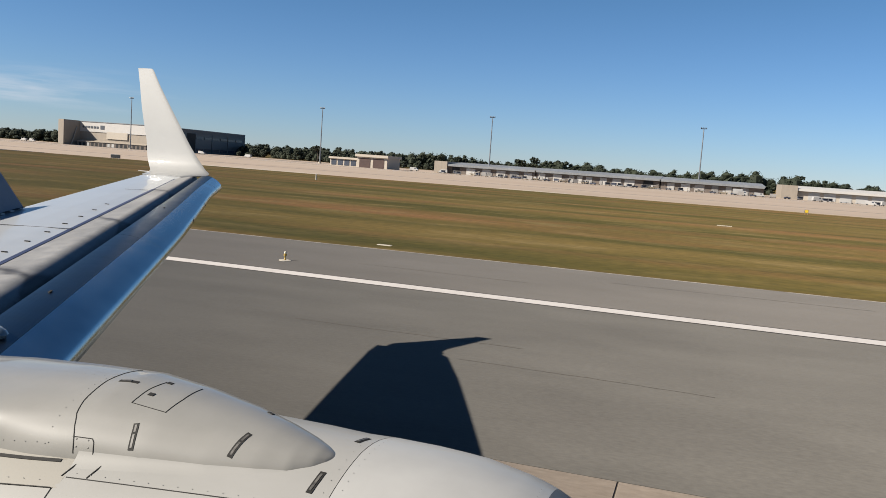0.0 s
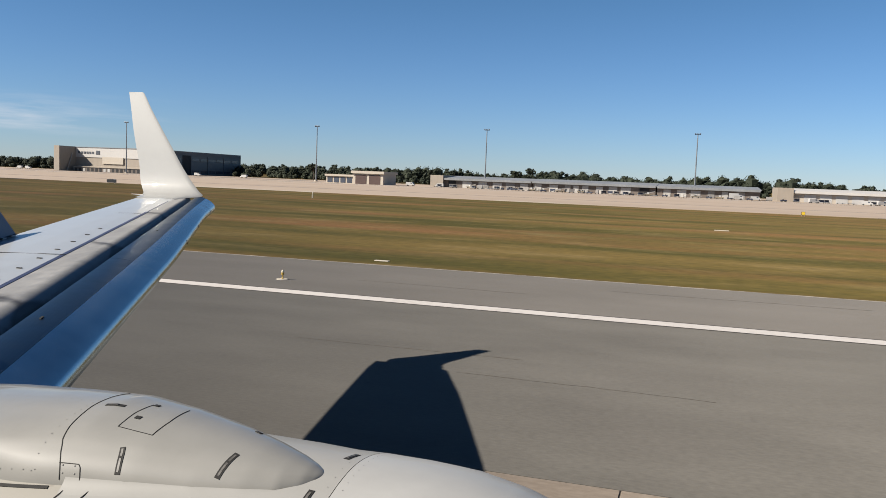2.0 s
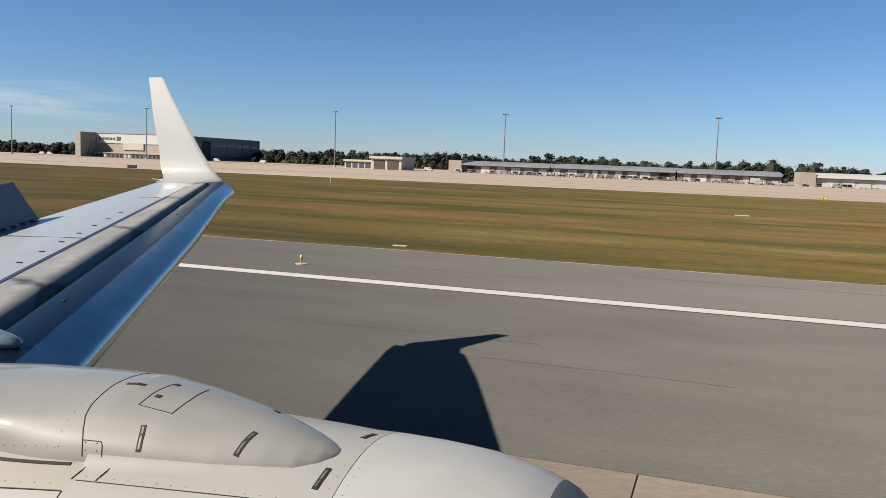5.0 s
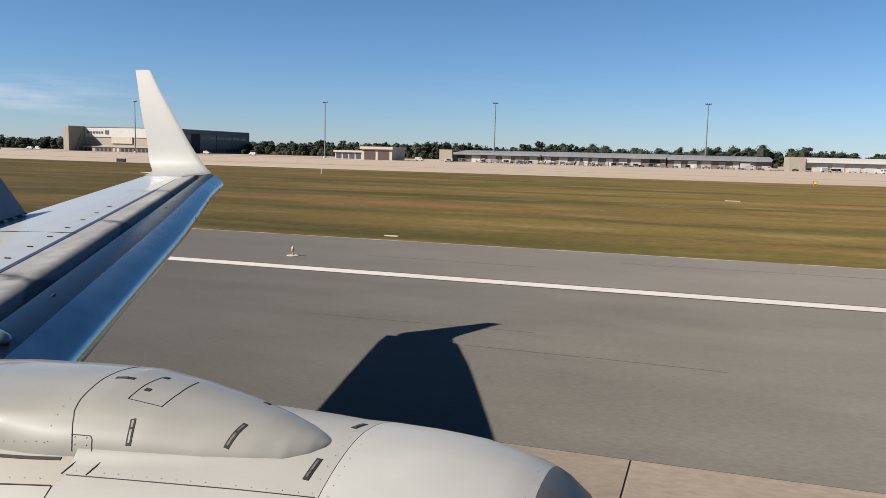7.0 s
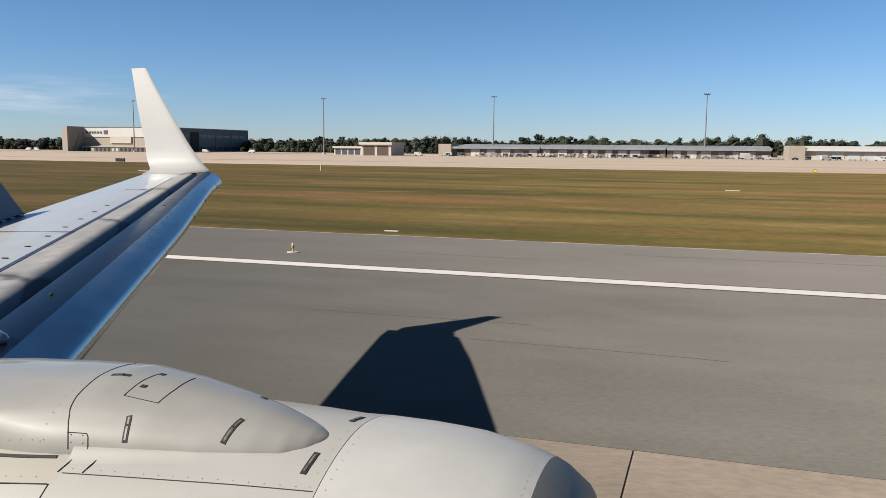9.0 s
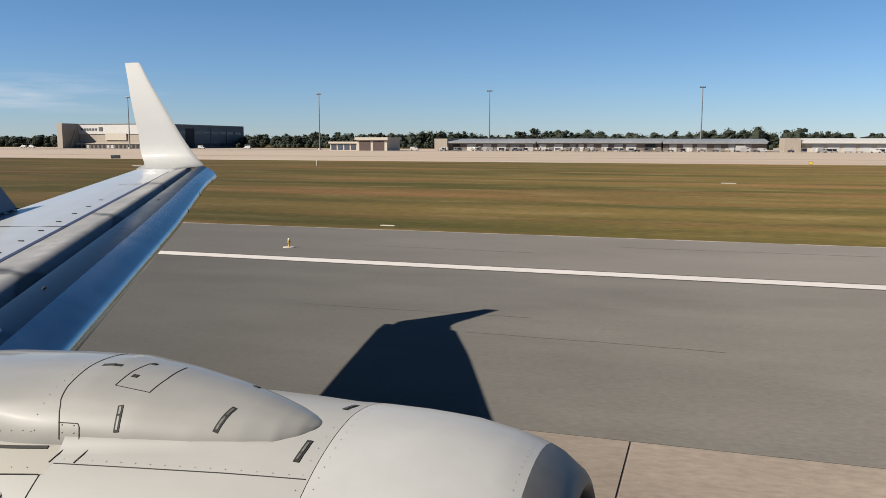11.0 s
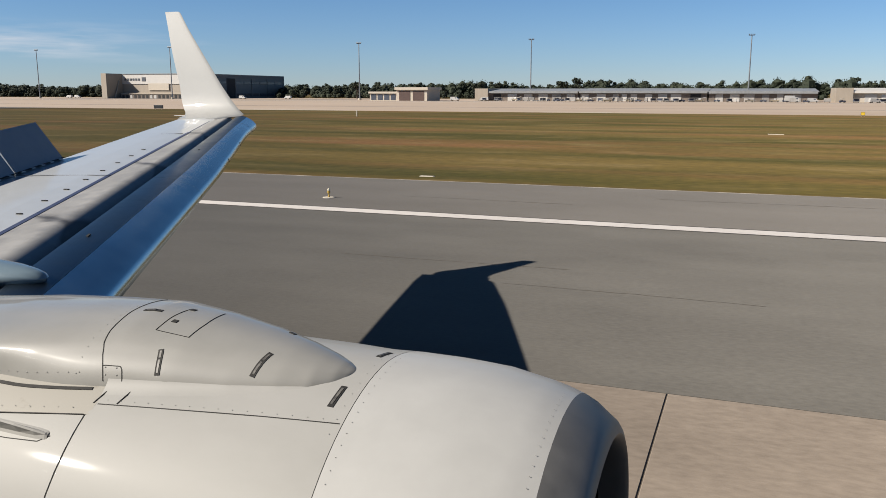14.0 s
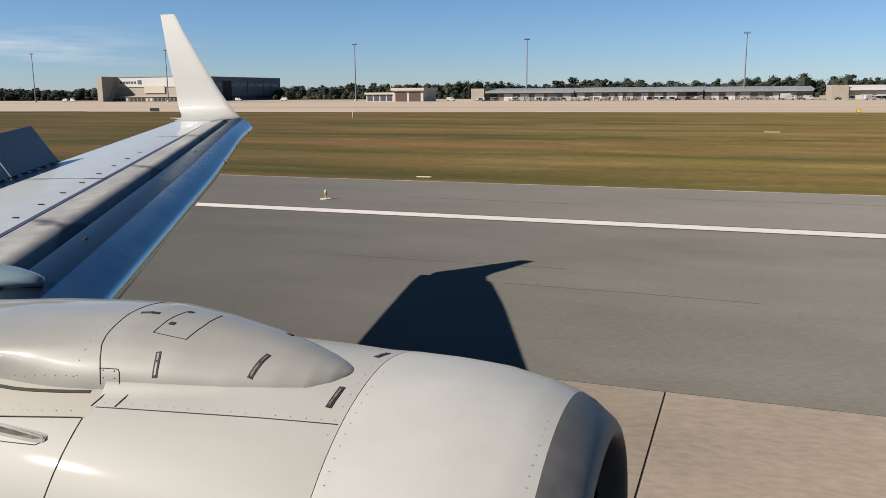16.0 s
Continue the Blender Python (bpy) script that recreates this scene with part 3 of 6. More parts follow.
def build_engine():
    c = (0, YE, ZE)
    lip_prof = [(-1.25, 0.70), (-0.95, 0.69), (-0.70, 0.695), (-0.55, 0.705), (-0.47, 0.722), (-0.425, 0.742)] + \
               [(x, r) for x, r in zip(NX, NR) if x > -0.58] + [(-0.585, nac_r(-0.585))]
    inner = [p for p in lip_prof if p[1] < 0.745 and p[0] < -0.5]
    outer = [p for p in lip_prof if p not in inner]
    lip = part("inlet_lip", lathe([inner[-1]] + outer, c, n=72), M_LIP, plane, "polished grey metal inlet lip", smooth=True)
    part("inlet_duct", lathe(inner, c, n=48), M_DARK, lip, "dark inlet duct", smooth=True)
    fan = part("fan", lathe([(-1.22, 0.70), (-1.22, 0.2), (-1.08, 0.19), (-0.95, 0.12), (-0.86, 0.0)], c, n=36), M_FAN, lip, "dark fan with a pointed spinner", smooth=True)
    for i in range(22):
        a = 2 * math.pi * i / 22
        d, s = Vector((0, math.sin(a), math.cos(a))), Vector((0, math.cos(a), -math.sin(a)))
        o = Vector((0, YE, ZE))
        secs = [[o + d * r + Vector((-1.20, 0, 0)) - s * w, o + d * r + Vector((-1.08, 0, 0)) + s * w * 0.6,
                 o + d * r + Vector((-1.085, 0, 0)) + s * (w * 0.6 + 0.01)] for r, w in ((0.19, 0.03), (0.45, 0.06), (0.69, 0.085))]
        part("fan_blade", loft(secs), M_FAN, fan)
    xs = [-0.585, -0.66, -0.72, -0.82, -0.92, -1.03, -1.15, -1.26, -1.356]
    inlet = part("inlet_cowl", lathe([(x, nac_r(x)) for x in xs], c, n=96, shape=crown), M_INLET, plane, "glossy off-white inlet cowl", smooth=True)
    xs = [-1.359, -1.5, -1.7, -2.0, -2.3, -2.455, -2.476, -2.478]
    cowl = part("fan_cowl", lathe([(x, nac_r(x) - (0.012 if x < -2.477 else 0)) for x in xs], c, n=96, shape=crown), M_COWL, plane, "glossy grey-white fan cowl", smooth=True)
    part("cowl_gap", lathe([(-1.352, 1.005), (-1.3575, 1.0185), (-1.363, 1.005)], c, n=96, shape=crown), M_SEAM, inlet, "dark gap between cowls", smooth=True)
    # reverser shut: the sleeve meets the cowl below the fixed beam
    HINGE = 38.0
    opened = (HINGE, 360 - HINGE)

    def hinge(x):
        return HINGE + 8.0 * max(0.0, -2.48 - x)

    part("sleeve_gap", lathe([(-2.474, 1.022), (-2.483, 1.018), (-2.492, 1.022)], c, n=60, arc=opened), M_DARK, cowl, "dark gap before the reverser sleeve")
    rim = [Vector((-2.4785, YE - 1.0285 * math.sin(radians(a)), ZE + 1.0285 * math.cos(radians(a)))) for a in np.linspace(HINGE, 115, 30)]
    part("cowl_edge", ribbon(rim, [nac_n(0, a) for a in np.linspace(HINGE, 115, 30)], 0.006, 0.003), M_RIVET, cowl, "worn rear edge of the cowl")
    sleeve = part("reverser_sleeve", lathe([(x, r) for x, r in ((-2.50, 0.985), (-2.485, 1.02), (-2.49, 1.031), (-2.6, 1.032), (-2.9, 1.03), (-3.2, 1.02), (-3.6, 1.0), (-3.8, 0.97), (-4.3, 0.88), (-4.6, 0.80))], c, n=60, arc=opened),
                  M_COWL, plane, "grey-white reverser sleeve, shut against the cowl", smooth=True)
    rivet_row(rivets([(Vector((x, YE - 1.0365 * math.sin(radians(hinge(x) - 1.6)), ZE + 1.0365 * math.cos(radians(hinge(x) - 1.6)))), nac_n(x, hinge(x) - 1.6)) for x in np.linspace(-3.2, -2.56, 10).tolist()], 0.0024), M_RIVET, plane)
    part("beam_joint", ribbon([Vector((x, YE - 1.034 * math.sin(radians(hinge(x) + 0.1)), ZE + 1.034 * math.cos(radians(hinge(x) + 0.1)))) for x in np.linspace(-2.49, -3.2, 8).tolist()],
                              [nac_n(0, HINGE)] * 8, 0.004, 0.002), M_SEAM, plane, "thin dark joint along the beam")
    part("exhaust", lathe([(-4.45, 0.80), (-4.7, 0.52), (-5.1, 0.47), (-5.45, 0.36)], c, n=40), M_FAN, plane, "dark metal exhaust nozzle", smooth=True)
    top = loft([[Vector((x, YE - r * math.sin(radians(a)), ZE + r * math.cos(radians(a)))) for a in np.linspace(-HINGE, hinge(x), 26).tolist()]
                for x, r in ((-2.464, 1.034), (-2.6, 1.036), (-2.9, 1.035), (-3.2, 1.025), (-3.6, 1.005), (-4.2, 0.905))], False, False)
    part("hinge_beam", top, M_BEAM, plane, "off-white fixed panel with brown stains under the fairing", smooth=True)
    # joints and fittings on the cowls
    p, n = on_nac((-2.455, 35), (-1.37, 29), 20)
    part("door_joint", ribbon(p, n, 0.0045, 0.001), M_SEAM, cowl)
    rivet_row(rivets([(nac(-2.42 + 0.065 * i, 33.6 - 0.34 * i), nac_n(0, 33)) for i in range(16)], 0.0022), M_RIVET, cowl)
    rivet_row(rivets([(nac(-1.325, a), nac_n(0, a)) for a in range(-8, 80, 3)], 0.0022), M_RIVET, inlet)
    rivet_row(rivets([(nac(-1.39, a), nac_n(0, a)) for a in range(-8, 34, 4)], 0.0022), M_RIVET, cowl)
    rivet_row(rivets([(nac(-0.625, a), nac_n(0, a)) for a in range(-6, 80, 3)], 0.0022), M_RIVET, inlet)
    for a, c2 in (((-1.44, 18), (-1.445, 25)), ((-1.405, -3.4), (-1.42, 2.2))):
        p, n = on_nac(a, c2, 6)
        slot = part("latch_slot", ribbon(p, n, 0.026, 0.002), M_SEAM, cowl, "dark recessed latch slot")
        p, n = on_nac((a[0], a[1] + 0.8), (c2[0], c2[1] - 0.8), 6)
        part("latch", ribbon(p, n, 0.010, 0.004), M_LATCH, slot, "dull steel latch")
    # strake on the cabin side: a low fin that grows towards the rear, on a rounded base plate
    def on_sleeve(x, a, up=0.0):
        r = interp(-x, [2.49, 2.6, 2.9, 3.2, 3.6], [1.028, 1.032, 1.03, 1.02, 1.0]) + up
        return Vector((x, YE - r * math.sin(radians(a)), ZE + r * math.cos(radians(a))))
    secs = []
    for x, w, h, e in ((-2.60, 0.15, 0.002, 1.2), (-2.61, 0.5, 0.010, 1.5), (-2.66, 0.75, 0.026, 1.7), (-2.75, 0.8, 0.050, 1.8), (-2.90, 0.8, 0.080, 1.8), (-3.1, 0.8, 0.11, 1.8), (-3.4, 0.8, 0.14, 1.8), (-3.42, 0.5, 0.02, 1.5)):
        a = 44.6 + (x + 2.6) * 1.2
        secs.append([on_sleeve(x, a - e, -0.004), on_sleeve(x, a - w, 0.006), on_sleeve(x, a - w * 0.3, h), on_sleeve(x, a + w * 0.3, h), on_sleeve(x, a + w, 0.006), on_sleeve(x, a + e, -0.004)])
    part("strake", loft(secs), M_WHITE, sleeve, "small off-white strake fin", smooth=False)
    base_line = [on_sleeve(-2.59, 44.6), on_sleeve(-2.64, 46.4), on_sleeve(-2.8, 47.0), on_sleeve(-3.3, 47.6)]
    part("sleeve_joint", ribbon(base_line, [nac_n(0, 46)] * 4, 0.004, 0.001), M_SEAM, sleeve)
    # fairing over the engine
    xs = PX[:1] + [PX[0] + (PX[-1] - PX[0]) * (i / 130) ** 1.35 for i in range(1, 131)]
    ss = [math.sin(radians(a)) for a in range(-90, 91, 4)]
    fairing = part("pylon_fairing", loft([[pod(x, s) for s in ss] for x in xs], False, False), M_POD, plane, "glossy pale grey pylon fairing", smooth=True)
    for sign in (-1,):
        rows = []
        for x in np.linspace(-1.54, -2.47, 27).tolist():
            k = [-a for a in PX]
            yc, w = interp(-x, k, PY), interp(-x, k, PW)
            reach = 0.05 * min(1.0, 0.15 + (-1.54 - x) * 2.2)
            p0 = pod(x, sign * 0.972, -0.001)
            yb = yc + sign * (1.10 * w + reach)
            p2 = Vector((x, yb, ZE + math.sqrt(nac_r(x) ** 2 - (yb - YE) ** 2) - 0.003))
            yk = yc + sign * w * 1.085
            p1 = Vector((x, yk, ZE + math.sqrt(nac_r(x) ** 2 - (yk - YE) ** 2) - 0.001))
            rows.append([p0 * (1 - f) ** 2 + p1 * 2 * f * (1 - f) + p2 * f * f for f in np.linspace(0, 1, 9).tolist()])
        part("fairing_fillet", loft(rows, False, False), M_COWL, fairing, "smooth sealed flare between fairing and cowl", smooth=True)
    ring = [(-2.495, -0.985), (-2.515, -0.93), (-2.54, -0.86), (-2.565, -0.76), (-2.583, -0.62), (-2.597, -0.44), (-2.606, -0.26), (-2.61, 0.04), (-2.60, 0.3)]
    p, n = on_pod(ring, 5)
    part("fairing_joint", ribbon(p, n, 0.0032, 0.002), M_SEAM, fairing)
    pts = []
    for k in range(16):
        s = -0.96 + 0.085 * k
        pp, nn = on_pod([(-2.635, s), (-2.636, s)], 1)
        pts.append((pp[0], nn[0]))
    for k in range(16):
        pp, nn = on_pod([(-2.62 - 0.055 * k, -0.955), (-2.621 - 0.055 * k, -0.955)], 1)
        pts.append((pp[0], nn[0]))
        pp, nn = on_pod([(-2.62 - 0.055 * k, -0.12), (-2.621 - 0.055 * k, -0.12)], 1)
        pts.append((pp[0], nn[0]))
    rivet_row(rivets(pts, 0.0026), M_RIVET, fairing)
    panel = [(-2.37, -0.55), (-2.19, -0.58), (-2.18, -0.3), (-2.19, 0.16)]
    p, n = on_pod(panel, 14)
    part("access_joint", ribbon(p, n, 0.0026, 0.002), M_SEAM, fairing)
    p, n = on_pod([(-2.37, -0.55), (-2.37, -0.28), (-2.36, 0.02)], 14)
    part("access_joint", ribbon(p, n, 0.0026, 0.002), M_SEAM, fairing)
    for x, s in ((-2.33, -0.36), (-2.34, 0.02), (-1.83, 0.36)):
        p, n = on_pod([(x - 0.014, s), (x + 0.014, s)], 2)
        part("drain", ribbon(p, n, 0.022, 0.003), M_SEAM, fairing)
    for a, c2 in (((-2.275, -0.77), (-2.245, -0.955)), ((-1.795, -0.54), (-1.825, -0.92))):
        p, n = on_pod([a, c2], 8)
        slot = part("latch_slot", ribbon(p, n, 0.024, 0.002), M_SEAM, fairing, "dark recessed latch slot")
        for lo, hi in ((0.08, 0.42), (0.5, 0.94)):
            q = [(a[0] + (c2[0] - a[0]) * f, a[1] + (c2[1] - a[1]) * f) for f in (lo, hi)]
            p, n = on_pod(q, 5)
            part("latch", ribbon(p, n, 0.009, 0.003), M_LATCH, slot, "worn steel latch")
    p, n = on_pod([(-2.55, -0.22), (-2.455, -0.19)], 4)
    slot = part("latch_slot", ribbon(p, n, 0.022, 0.002), M_SEAM, fairing, "dark recessed latch slot")
    p, n = on_pod([(-2.535, -0.215), (-2.49, -0.2)], 4)
    part("latch", ribbon(p, n, 0.014, 0.005), M_LATCH, slot)
    p, n = on_pod([(-2.52, -0.925), (-2.43, -0.925), (-2.418, -0.94), (-2.398, -0.998)], 5)
    part("plate_joint", ribbon(p, n, 0.003, 0.002), M_SEAM, fairing)
    for a, c2 in (((-2.335, 29.5), (-2.365, 34.2)), ((-2.44, 29.5), (-2.478, 35.0))):
        p = [Vector((a[0] + (c2[0] - a[0]) * f, YE - 1.036 * math.sin(radians(a[1] + (c2[1] - a[1]) * f)), ZE + 1.036 * math.cos(radians(a[1] + (c2[1] - a[1]) * f)))) for f in np.linspace(0, 1, 6)]
        part("plate_joint", ribbon(p, [nac_n(0, 32)] * 6, 0.004, 0.001), M_SEAM, fairing)
    pts = []
    for x, q in ((-2.50, -0.935), (-2.445, -0.935), (-2.49, -0.965), (-2.435, -0.965)):
        pp, nn = on_pod([(x, q), (x - 0.001, q)], 1)
        pts.append((pp[0], nn[0]))
    rivet_row(rivets(pts, 0.004), M_RIVET, fairing)
    low, out = [], []
    for x in np.linspace(-3.5, -2.53, 16).tolist():
        q = pod(x, -1)
        a = math.degrees(math.atan2(YE - q.y, q.z - ZE)) - 0.2
        r = interp(-x, [2.464, 2.6, 2.9, 3.2, 3.6], [1.034, 1.036, 1.035, 1.025, 1.005]) + 0.001
        low.append(Vector((x, YE - r * math.sin(radians(a)), ZE + r * math.cos(radians(a)))))
        out.append(nac_n(0, a))
    part("fairing_seal", ribbon(low, out, 0.016, 0.002), M_SEAM, fairing, "dark lower seal of the fairing")


build_engine()


# wing: upper skin lies on a plane that rises outboard
def skin(y):
    return 1.996 + 0.08 * y


def x_line(y):
    return -3.6945 - 0.4577 * y


def x_gap(y):
    return -2.7384 - 0.4945 * y


def x_trail(y):
    return -5.8489 - 0.3681 * y


def x_lead(y):
    return -1.8573 - 0.5159 * y - interp(y, [4.5, 9.4, 11.0, 12.8, 14.72], [0.06, 0.0, 0.03, 0.075, 0.09])


def nose_drop(f):
    """How far the leading edge falls away below the skin, f from the skin joint to the slat."""
    return -0.48 * max(0.0, (f - 0.44) / 0.56) ** 2.2


def build_wing():
    ys = [0.25, 2.0, 4.0, 6.0, 8.0, 10.0, 12.0, 13.2, 14.3]
    secs = []
    for y in ys:
        a, c, z = x_line(y), x_trail(y), skin(y)
        ch = a - c
        th = 0.10 * (ch + 1.6)
        top = [(a, 0.0), (a - ch * 0.25, 0.014), (a - ch * 0.5, 0.012), (a - ch * 0.8, -0.004), (c, -0.02)]
        low = [(c, -0.035), (a - ch * 0.6, -th * 0.6), (a - ch * 0.1, -th), (a + 0.25, -th * 0.9), (a + 0.05, -0.1)]
        secs.append([(x, y, z + d) for x, d in top + low])
    wing = part("wing", loft(secs), M_WING, plane, "pale grey glossy wing upper skin")
    secs = []
    for y in ys + [14.85]:
        a, g, z = x_line(y) - 0.004, x_gap(y), skin(y)
        w = g - a
        prof = [(f, nose_drop(f)) for f in np.linspace(0, 0.96, 20).tolist()]
        secs.append([(a + w * f, y, z + d) for f, d in prof])
    # black filler: paints the slat gap's shade and stops sun passing through
    cove = []
    for y in ys + [14.98]:
        a, g, z = x_line(y) - 0.004, x_gap(y), skin(y)
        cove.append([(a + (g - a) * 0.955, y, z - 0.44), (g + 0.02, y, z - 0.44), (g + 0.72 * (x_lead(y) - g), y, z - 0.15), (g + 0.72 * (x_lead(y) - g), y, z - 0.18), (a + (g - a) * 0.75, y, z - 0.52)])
    part("leading_edge", loft(secs, False, False), M_BAND, wing, "bare grey leading edge with soot smudges and painted slat gap shade", smooth=True)
    part("slat_cove", loft(cove), M_DARK, wing, "black filler behind the slat, painted as its shaded gap")
    path = [Vector((x_line(y) - 0.03, y, skin(y) + 0.002)) for y in np.linspace(0.6, 12.3, 24)]
    part("skin_joint", ribbon(path, [Vector((0, -0.08, 1)).normalized()] * 24, 0.055, 0.003), M_LINE, wing, "dark blue sealed skin joint")
    path = [Vector((x_line(y) - 0.03, y, skin(y) + 0.002)) for y in np.linspace(12.3, 13.9, 6)]
    part("skin_joint", ribbon(path, [Vector((0, -0.08, 1)).normalized()] * 6, 0.014, 0.003), M_LINE, wing, "thin dark skin joint")
    for a, c in (((-7.45, 8.23), (-8.9, 7.78)), ((-9.27, 12.02), (-9.6, 11.85))):
        path = [Vector((a[0] + (c[0] - a[0]) * f, a[1] + (c[1] - a[1]) * f, 0)) for f in np.linspace(0, 1, 6)]
        for p in path:
            p.z = skin(p.y) + 0.013
        part("skin_joint", ribbon(path, [Vector((0, -0.08, 1)).normalized()] * 6, 0.012, 0.002), M_SEAM, wing)
    for i in range(10):
        y = 5.0 + 0.58 * i
        x = -7.05 - (y - 6.86) * 0.465
        bm = box(-0.028, 0.028, -0.016, 0.016, -0.006, 0.004)
        bmesh.ops.rotate(bm, verts=bm.verts, cent=(0, 0, 0), matrix=Euler((0, 0, radians(18))).to_matrix())
        bmesh.ops.translate(bm, verts=bm.verts, vec=(x, y, skin(y) + 0.013))
        part("tank_plug", bm, M_SEAM, wing)
    # slats, run out and tilted down
    for y0, y1 in ((3.95, 8.30), (8.308, 13.78), (13.795, 14.72)):
        aft, fore = [], []
        for y in np.linspace(y0, y1, 10):
            g, le, z = x_gap(y) - 0.01, x_lead(y), skin(y)
            d = interp(y, [4.7, 13, 14.72], [0.17, 0.045, 0.12])
            w = le - g
            out = lambda f: float(y) + 0.26 * (1 - f) * (max(0.0, y - 12.63) / 2.09) ** 2
            up = lambda f: (g + w * f - 0.5 * (out(f) - y), out(f), z + 0.08 * (out(f) - y) + 0.004 + 0.07 * f * (1 - f) - d * f ** 1.7 - 0.035 * max(0.0, (f - 0.72) / 0.28) ** 2.2 - 0.06 * (1 - math.sqrt(1 - max(0.0, min(1.0, (f - 0.94) / 0.06)) ** 2)))
            dn = lambda f: (g + w * f - 0.5 * (out(f) - y), out(f), z + 0.08 * (out(f) - y) + interp(f, [0.02, 0.5, 0.8, 0.97, 1.0], [-0.01, -0.07 - d, -0.12 - d, -0.122 - d, -0.108 - d]))
            aft.append([up(f) for f in np.linspace(0, 0.47, 9).tolist()] + [dn(f) for f in (0.47, 0.25, 0.02)])
            fore.append([up(f) for f in np.linspace(0.474, 0.94, 12).tolist() + [0.94 + 0.06 * math.sin(radians(a)) for a in range(10, 91, 10)]] + [dn(f) for f in (1.0, 0.97, 0.8, 0.474)])
        slat = part("slat", loft(aft), M_SLAT, plane, "aluminium leading edge slat, extended, with sky tint and shade painted in")
        part("slat_nose", loft(fore), M_SLAT_FRONT, slat, "polished slat nose, blue sky reflection tinted into the metal", smooth=True)
    for y in (5.66, 5.685, 5.71, 10.44, 10.475, 10.51):
        x = x_gap(y) - 0.01 + 0.21 * (x_lead(y) - x_gap(y))
        bm = box(-0.018, 0.018, -0.006, 0.006, -0.004, 0.003)
        bmesh.ops.rotate(bm, verts=bm.verts, cent=(0, 0, 0), matrix=Euler((radians(4.5), 0, radians(-25))).to_matrix())
        bmesh.ops.translate(bm, verts=bm.verts, vec=(x, y, skin(y) + 0.010))
        part("placard_bar", bm, M_SEAM, bpy.data.objects["slat" if y < 8 else "slat.001"], "small dark marking")
    bm = bmesh.new()
    bmesh.ops.create_uvsphere(bm, u_segments=24, v_segments=14, radius=1.0)
    bmesh.ops.scale(bm, verts=bm.verts, vec=(0.80, 0.22, 0.12))
    bmesh.ops.rotate(bm, verts=bm.verts, cent=(0, 0, 0), matrix=Euler((0, 0, radians(8))).to_matrix())
    bmesh.ops.translate(bm, verts=bm.verts, vec=(-5.48, 4.4, 2.38))
    part("slat_end_fairing", bm, M_FAIRING, plane, "rounded fairing at the slat's end, blue sky reflection painted in", smooth=True)
    # spoilers standing up along their hinge, flaps below
    for y0, y1 in ((9.25, 8.02), (7.98, 6.6), (6.56, 5.2), (5.16, 3.8)):
        secs = []
        for y in (y0, y1):
            h, z = x_trail(y) + 0.03, skin(y) + 0.005
            b, up = 0.66, radians(48)
            tip = (h - b * math.cos(up), y - 0.02, z + b * math.sin(up))
            secs.append([(h, y, z), tip, (tip[0] - 0.008, tip[1], tip[2] - 0.012), (h - 0.02, y, z - 0.04)])
        sp = part("spoiler", loft(secs), M_SPOILER, plane, "blue-grey spoiler panel raised for landing")
        path = [Vector((x_trail(y) + 0.045, y, skin(y) + 0.006)) for y in np.linspace(y0, y1, 6)]
        part("hinge_seal", ribbon(path, [Vector((0, 0, 1))] * 6, 0.03, 0.006), M_SEAM, sp)
        for i in range(5):
            y = y1 + (y0 - y1) * (i + 0.5) / 5
            part("hinge", box(x_trail(y) + 0.03, x_trail(y) + 0.07, y - 0.035, y + 0.035, skin(y) - 0.01, skin(y) + 0.014), M_WING, sp)
    secs = []
    for y in (9.2, 6.5, 2.2):
        h, z = x_trail(y), skin(y)
        secs.append([(h + 0.1, y, z - 0.10), (h - 0.55, y, z - 0.22), (h - 1.15, y, z - 0.75), (h - 1.14, y, z - 0.78), (h - 0.3, y, z - 0.42)])
    # unseen drooped strip, added so that the wing casts a wider shadow
    rows = []
    for y, w in ((15.0, 0.20), (14.35, 0.28), (13.0, 0.35), (11.6, 0.42), (9.25, 0.52)):
        h, z = x_trail(y), skin(y)
        rows.append([(h + 0.04, y, z - 0.035), (h - 0.5 * w, y, z - 0.035 - 0.12 * w), (h - w, y, z - 0.035 - 0.27 * w), (h - w, y, z - 0.045 - 0.27 * w), (h - 0.01, y, z - 0.12)])
    part("aileron", loft(rows), M_WING, plane, "grey strip hidden behind the outer wing, added to widen its shadow")
    part("flap", loft(secs), M_WING, plane, "grey trailing edge flap, lowered")
    # winglet
    stations = ((14.2, 3.134, 5, -10.16, -11.08, 0.09), (14.6, 3.166, 8, -10.14, -11.25, 0.09), (14.92, 3.21, 22, -9.99, -11.44, 0.09),
                (15.08, 3.32, 50, -10.20, -11.60, 0.09), (15.16, 3.50, 68, -10.42, -11.71, 0.09), (15.22, 3.80, 78, -10.70, -11.79, 0.085),
                (15.28, 4.15, 80, -10.98, -11.92, 0.08), (15.36, 4.55, 80, -11.31, -12.07, 0.08), (15.46, 5.0, 80, -11.68, -12.22, 0.08),
                (15.54, 5.33, 80, -11.93, -12.34, 0.075), (15.55, 5.385, 80, -12.0, -12.36, 0.05))
    secs = []
    fine = []
    for k in range(len(stations) - 1):
        p0, p1, p2, p3 = [stations[min(max(k + d, 0), len(stations) - 1)] for d in (-1, 0, 1, 2)]
        for i in range(6):
            f = i / 6
